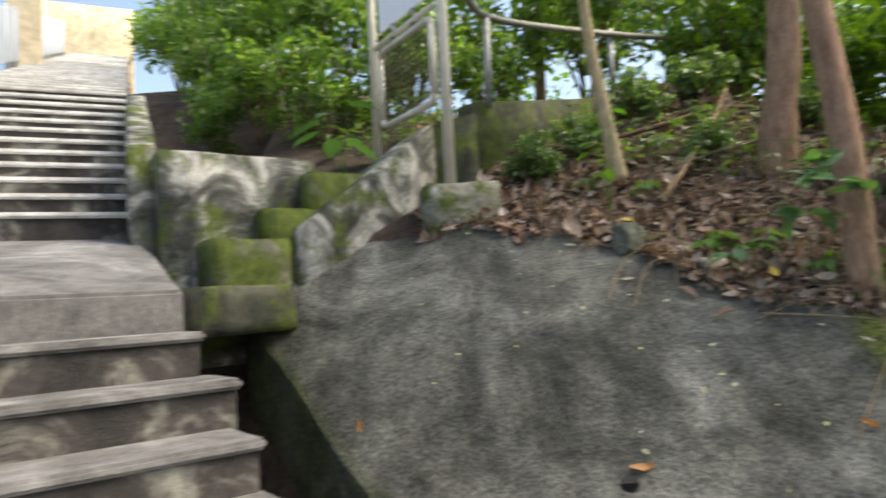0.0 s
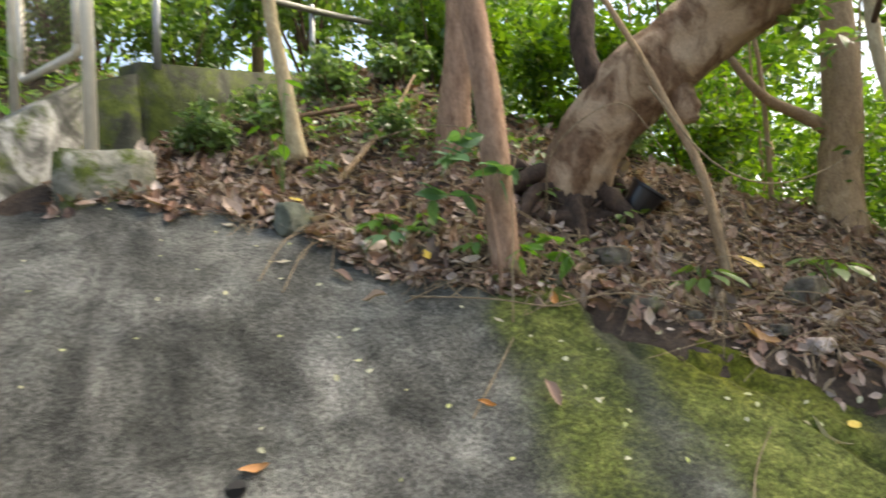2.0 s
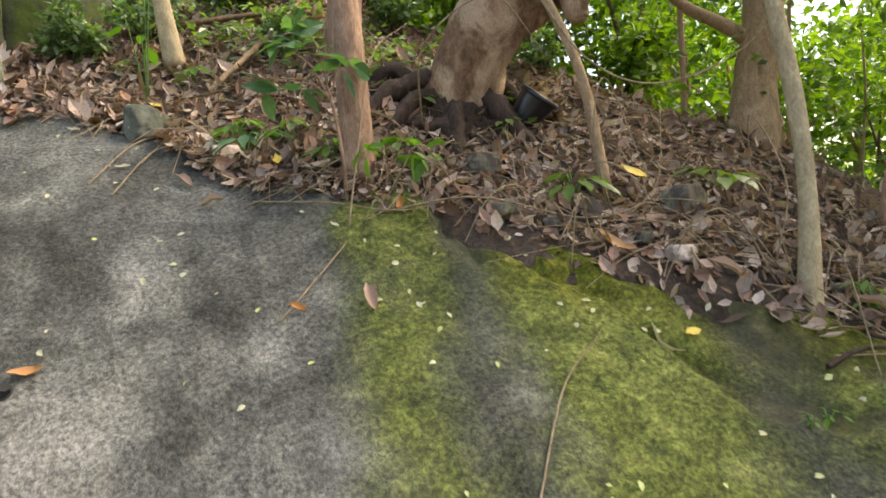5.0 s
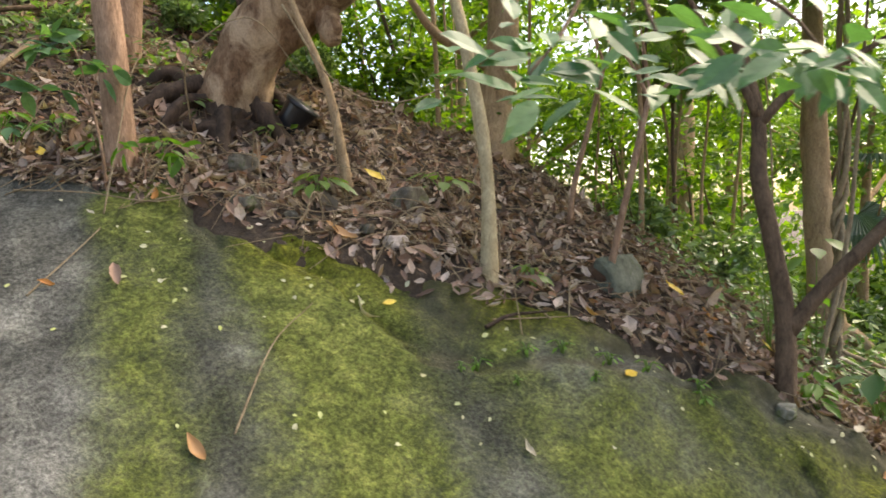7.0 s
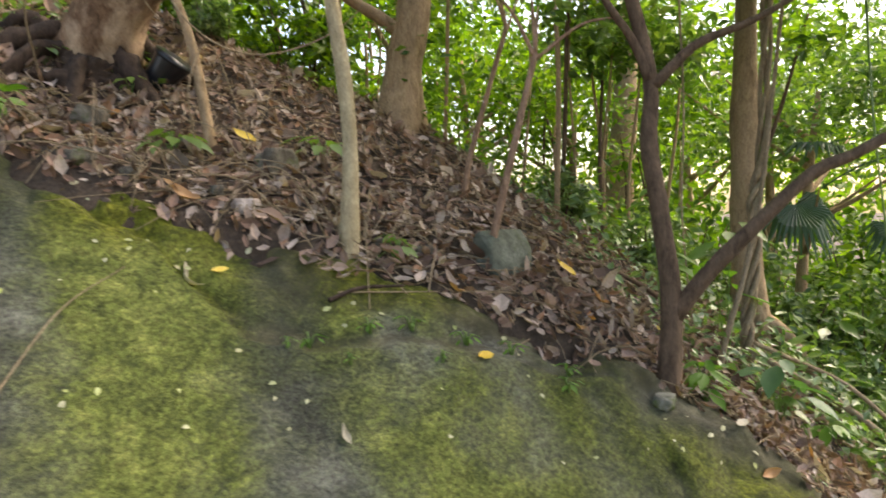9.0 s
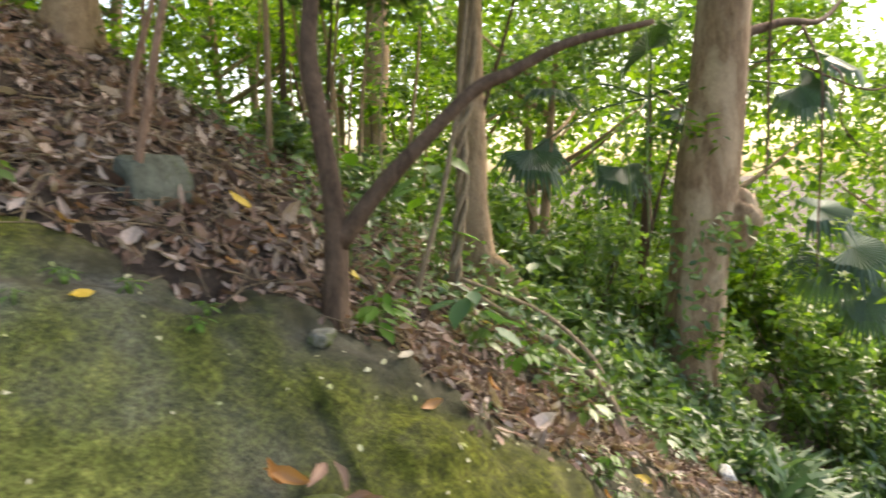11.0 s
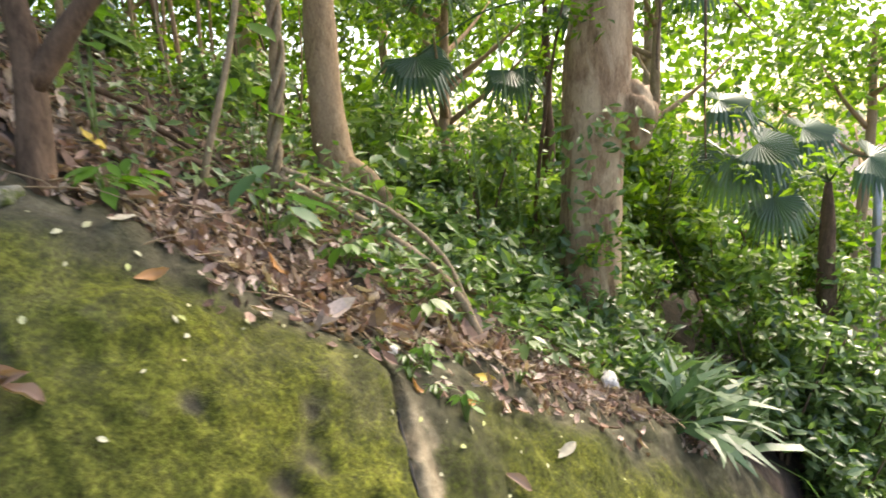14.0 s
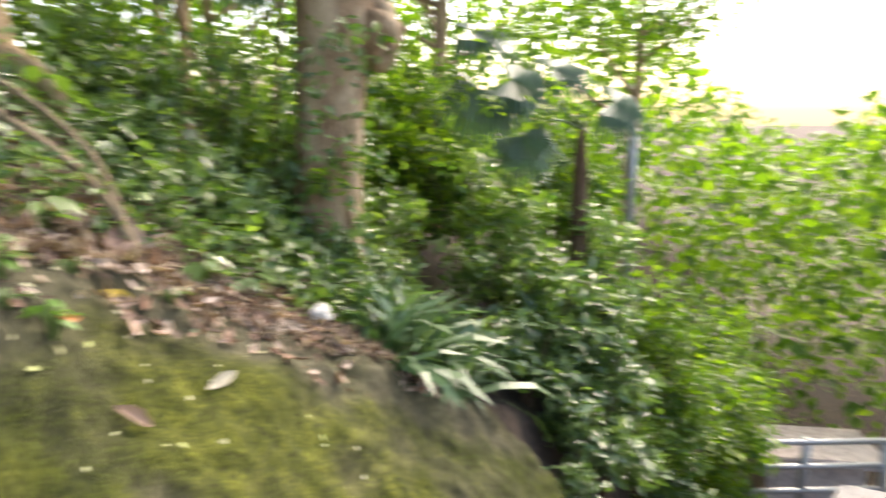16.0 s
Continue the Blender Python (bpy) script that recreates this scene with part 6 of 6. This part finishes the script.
for a in (
    (1.58, 3.95, 14, 0.11, M_LEAF_FRESH, "low bright green seedling on the litter edge"), (1.85, 3.85, 12, 0.10, M_LEAF_MID, "green seedling by a reddish tree"), (2.0, 3.52, 10, 0.10, M_LEAF_FRESH, "green seedling at a tree foot"), (2.3, 3.45, 8, 0.11, M_LEAF_MID, "green seedling at a tree foot"),
    (3.08, 3.1, 12, 0.15, M_LEAF_MID, "dark green grassy seedling on litter"), (3.92, 3.05, 9, 0.17, M_LEAF_MID, "drooping green seedling on litter"), (3.9, 2.2, 12, 0.08, M_LEAF_MID, "small green herb at the bank edge"), (5.18, 1.38, 16, 0.13, M_LEAF_FRESH, "bright green herb below a forked tree"),
    (5.35, 1.5, 12, 0.12, M_LEAF_FRESH, "bright green herb on the slope"), (6.38, 1.35, 18, 0.14, M_LEAF_FRESH, "leafy green herb below vine roots"), (6.6, 1.05, 14, 0.12, M_LEAF_MID, "leafy green herb at the rock edge"), (6.15, 1.5, 12, 0.12, M_LEAF_MID, "leafy green herb on the slope"),
    (3.0, 3.65, 8, 0.09, M_LEAF_MID, "small seedling by the big roots"), (2.6, 3.9, 10, 0.10, M_LEAF_MID, "small seedling by the big roots"), (1.4, 4.6, 12, 0.09, M_LEAF_FRESH, "small herb by a pale sapling"), (1.1, 4.75, 12, 0.10, M_LEAF_MID, "small herb under the old wall"),
    (0.75, 4.95, 14, 0.10, M_LEAF_MID, "small herb under the old wall"), (1.7, 5.2, 14, 0.11, M_LEAF_MID, "small herb under the old wall"), (2.2, 5.5, 14, 0.11, M_LEAF_FRESH, "small herb under the old wall"), (7.3, 0.85, 16, 0.12, M_LEAF_DEEP, "dark herb at the rock edge"),
    (7.6, 0.85, 18, 0.13, M_LEAF_DEEP, "dark herb near the big trunk"), (7.75, 1.2, 16, 0.14, M_LEAF_MID, "green herb near the big trunk"), (6.9, 1.5, 14, 0.12, M_LEAF_MID, "green herb beside vine roots"), (3.4, 1.75, 5, 0.03, M_LEAF_FRESH, "tiny sprout on the mossy bank"),
    (3.2, 1.9, 5, 0.03, M_LEAF_FRESH, "tiny sprout on the mossy bank"), (3.75, 1.62, 5, 0.035, M_LEAF_FRESH, "tiny sprout on the mossy bank"), (4.3, 1.45, 6, 0.05, M_LEAF_FRESH, "tiny sprout on the mossy bank"), (6.15, 0.66, 14, 0.07, M_LEAF_FRESH, "pale ferny sprout on the rock"), (6.2, 0.5, 14, 0.07, M_LEAF_FRESH, "pale ferny sprout on the rock"),
):
    herb(*a)
for x, y, n in ((5.98, 0.80, 12), (6.08, 0.72, 14), (6.10, 0.58, 12), (6.02, 0.66, 10), (6.25, 0.80, 10), (6.45, 0.70, 9), (5.55, 1.02, 8), (6.85, 0.62, 9)):
    herb(x, y, n, 0.055, M_LEAF_DEEP, "tiny pale fern growing in a rock crevice", 0.06, 0.8, "fern", 0.6)
for x, y, n in ((3.30, 1.92, 7), (3.55, 1.86, 8), (3.72, 1.80, 7), (3.95, 1.72, 9), (4.15, 1.66, 8), (4.4, 1.55, 9)):
    herb(x, y, n, 0.045, M_LEAF_FRESH, "tiny sprout in a seam of the bank", 0.05, 0.7, "sprout", 0.9)
# broad glossy plants with large leaves
herb(1.62, 3.78, 16, 0.13, M_LEAF_BLUE, "glossy low seedling on the litter edge", 0.14, 0.8, "seedling", 0.9)
herb(5.95, 1.42, 7, 0.22, M_LEAF_BLUE, "broad-leaved glossy plant on the slope", 0.30, 0.45, "plant", 1.15)
herb(6.35, 2.0, 8, 0.24, M_LEAF_FRESH, "broad-leaved plant climbing by a vine", 0.75, 0.35, "plant", 1.25)
herb(5.35, 1.75, 7, 0.17, M_LEAF_FRESH, "broad-leaved plant by a forked tree", 0.75, 0.4, "plant", 1.3)
herb(-0.75, 5.55, 7, 0.30, M_LEAF_BLUE, "taro plant with large pale leaves", 0.45, 0.45, "plant", 1.5)
herb(1.15, 4.5, 7, 0.13, M_LEAF_FRESH, "yellow-green leaves on a young shoot", 0.6, 0.6, "plant", 1.2)
herb(7.2, 1.75, 9, 0.2, M_LEAF_MID, "broad-leaved plant near a grey tree", 0.6, 0.5, "plant", 1.2)


def cover(n, x0, x1, d0, d1, h, mat, size, name, label):
    pts, nr = on_soil(n, x0, x1, d0, d1)
    n = len(pts)
    pts[:, 2] += rng.uniform(0, 1, n) ** 1.5 * h * (0.4 + 0.6 * np.array([0.5 + 0.5 * noise.noise(Vector((p[0] * 1.7, p[1] * 1.7, 3))) for p in pts]))
    return tagged(new(name, leaves(name, pts, mat, size, LEAF_EASY, (0, -0.3, 1), 0.5, 1.1, 0.2)), label, "undergrowth", kind="stuff")


cover(2600, 6.4, 9.4, 0.25, 2.6, 0.5, M_LEAF_MID, 0.085, "undergrowth", "low leafy undergrowth on the shaded slope")
cover(700, 5.3, 6.9, 0.5, 2.2, 0.45, M_LEAF_DEEP, 0.075, "undergrowth", "sparse small-leaved undergrowth on the shaded litter")
cover(1300, 7.3, 8.9, 0.55, 1.9, 0.7, M_LEAF_MID, 0.11, "undergrowth", "dense dark undergrowth round the big trunk")
cover(900, -1.4, 0.6, 1.3, 3.4, 0.45, M_LEAF_MID, 0.08, "undergrowth", "leafy undergrowth behind the planter wall")
cover(900, 0.2, 3.2, 1.2, 2.6, 0.35, M_LEAF_MID, 0.07, "undergrowth", "thin undergrowth below the upper wall")
cover(1600, 4.2, 9.4, 2.2, 4.4, 0.9, M_LEAF_LIME, 0.09, "undergrowth", "sunlit undergrowth along the ridge")


# ---- far woods and the houses below ----
def far_woods():
    n = 76000
    a = rng.uniform(-0.75, 2.75, n)
    r = rng.uniform(17, 30, n)
    x, y = 2 + r * np.cos(a), 2 + r * np.sin(a)
    top = 2.5 + 2.5 * np.sin(a * 5.0) + 1.5 * np.sin(a * 13.0 + 1) + 3.0 * np.clip((a - 0.6), 0, 2)
    z = -7 + (top + 7) * rng.uniform(0, 1, n) ** 0.8
    return leaves("far_woods", np.stack([x, y, z], 1), M_LEAF_LIME, 0.29, LEAF_EASY, None, 1.0, 1.5, 0.3)


tagged(new("far_woods", far_woods()), "sunlit distant woods across the valley", "woods", kind="stuff")

pole = thing("metal_pole", (13.6, -0.36, -6.0), "tall grey metal pole beyond the bushes", "pole")
stem("shaft", pole, [(13.6, -0.36, -6.5), (13.6, -0.36, -3.0), (13.6, -0.36, -0.62)], [0.062, 0.055, 0.05], M_GALV, sides=14, rings=8)
stem("cap", pole, [(13.6, -0.36, -0.62), (13.6, -0.36, -0.58), (13.6, -0.36, -0.55)], [0.056, 0.056, 0.04], M_GALV, sides=14, rings=6)


def low_railing():
    s = thing("railing", (13.8, -1.75, -5.2), "galvanised pipe railing above the houses", "railing")
    L = lambda *p: local(s, p)
    for x, y, z in ((13.8, -1.75, -4.6), (14.3, -2.7, -4.6), (14.8, -3.7, -4.7)):
        rod("post", L((x, y, z - 1.3), (x, y, z)), 0.06, M_GALV, s)
    for h in (0.0, 0.35, 0.7):
        rod("rail", L((13.75, -1.7, -4.62 - h), (14.85, -3.8, -4.68 - h)), 0.04, M_GALV, s)
    return s


low_railing()


def house(x, y, z, sx, sy, h, turn, wallmat, roofmat, label):
    t = thing("house", (x, y, z), label, "house", "houses below")
    part("wall", box_bm(sx, sy, h, None, 0.02), wallmat, t)
    part("roof", box_bm(sx + 0.5, sy + 0.5, 0.16, Matrix.Translation((0, 0, h)), 0.02), roofmat, t)
    for i in range(3):
        u = (i - 1) * sx * 0.3
        part("window", box_bm(0.6, 0.06, 0.8, Matrix.Translation((u, -sy / 2 - 0.01, h * 0.45)), 0.01), M_NEAR_BLACK, t)
        part("window", box_bm(0.06, 0.6, 0.8, Matrix.Translation((-sx / 2 - 0.01, (i - 1) * sy * 0.3, h * 0.45)), 0.01), M_NEAR_BLACK, t)
    t.rotation_euler = (0, 0, radians(turn))
    return t


house(17.4, -3.1, -10.6, 0.8, 1.6, 4.4, 15, M_PINKWALL, M_PINKWALL, "pinkish rendered house below the path")
house(19.5, -6.6, -11.2, 4.0, 3.2, 4.2, -10, M_TEAL, M_GALV, "teal panelled house below the path")
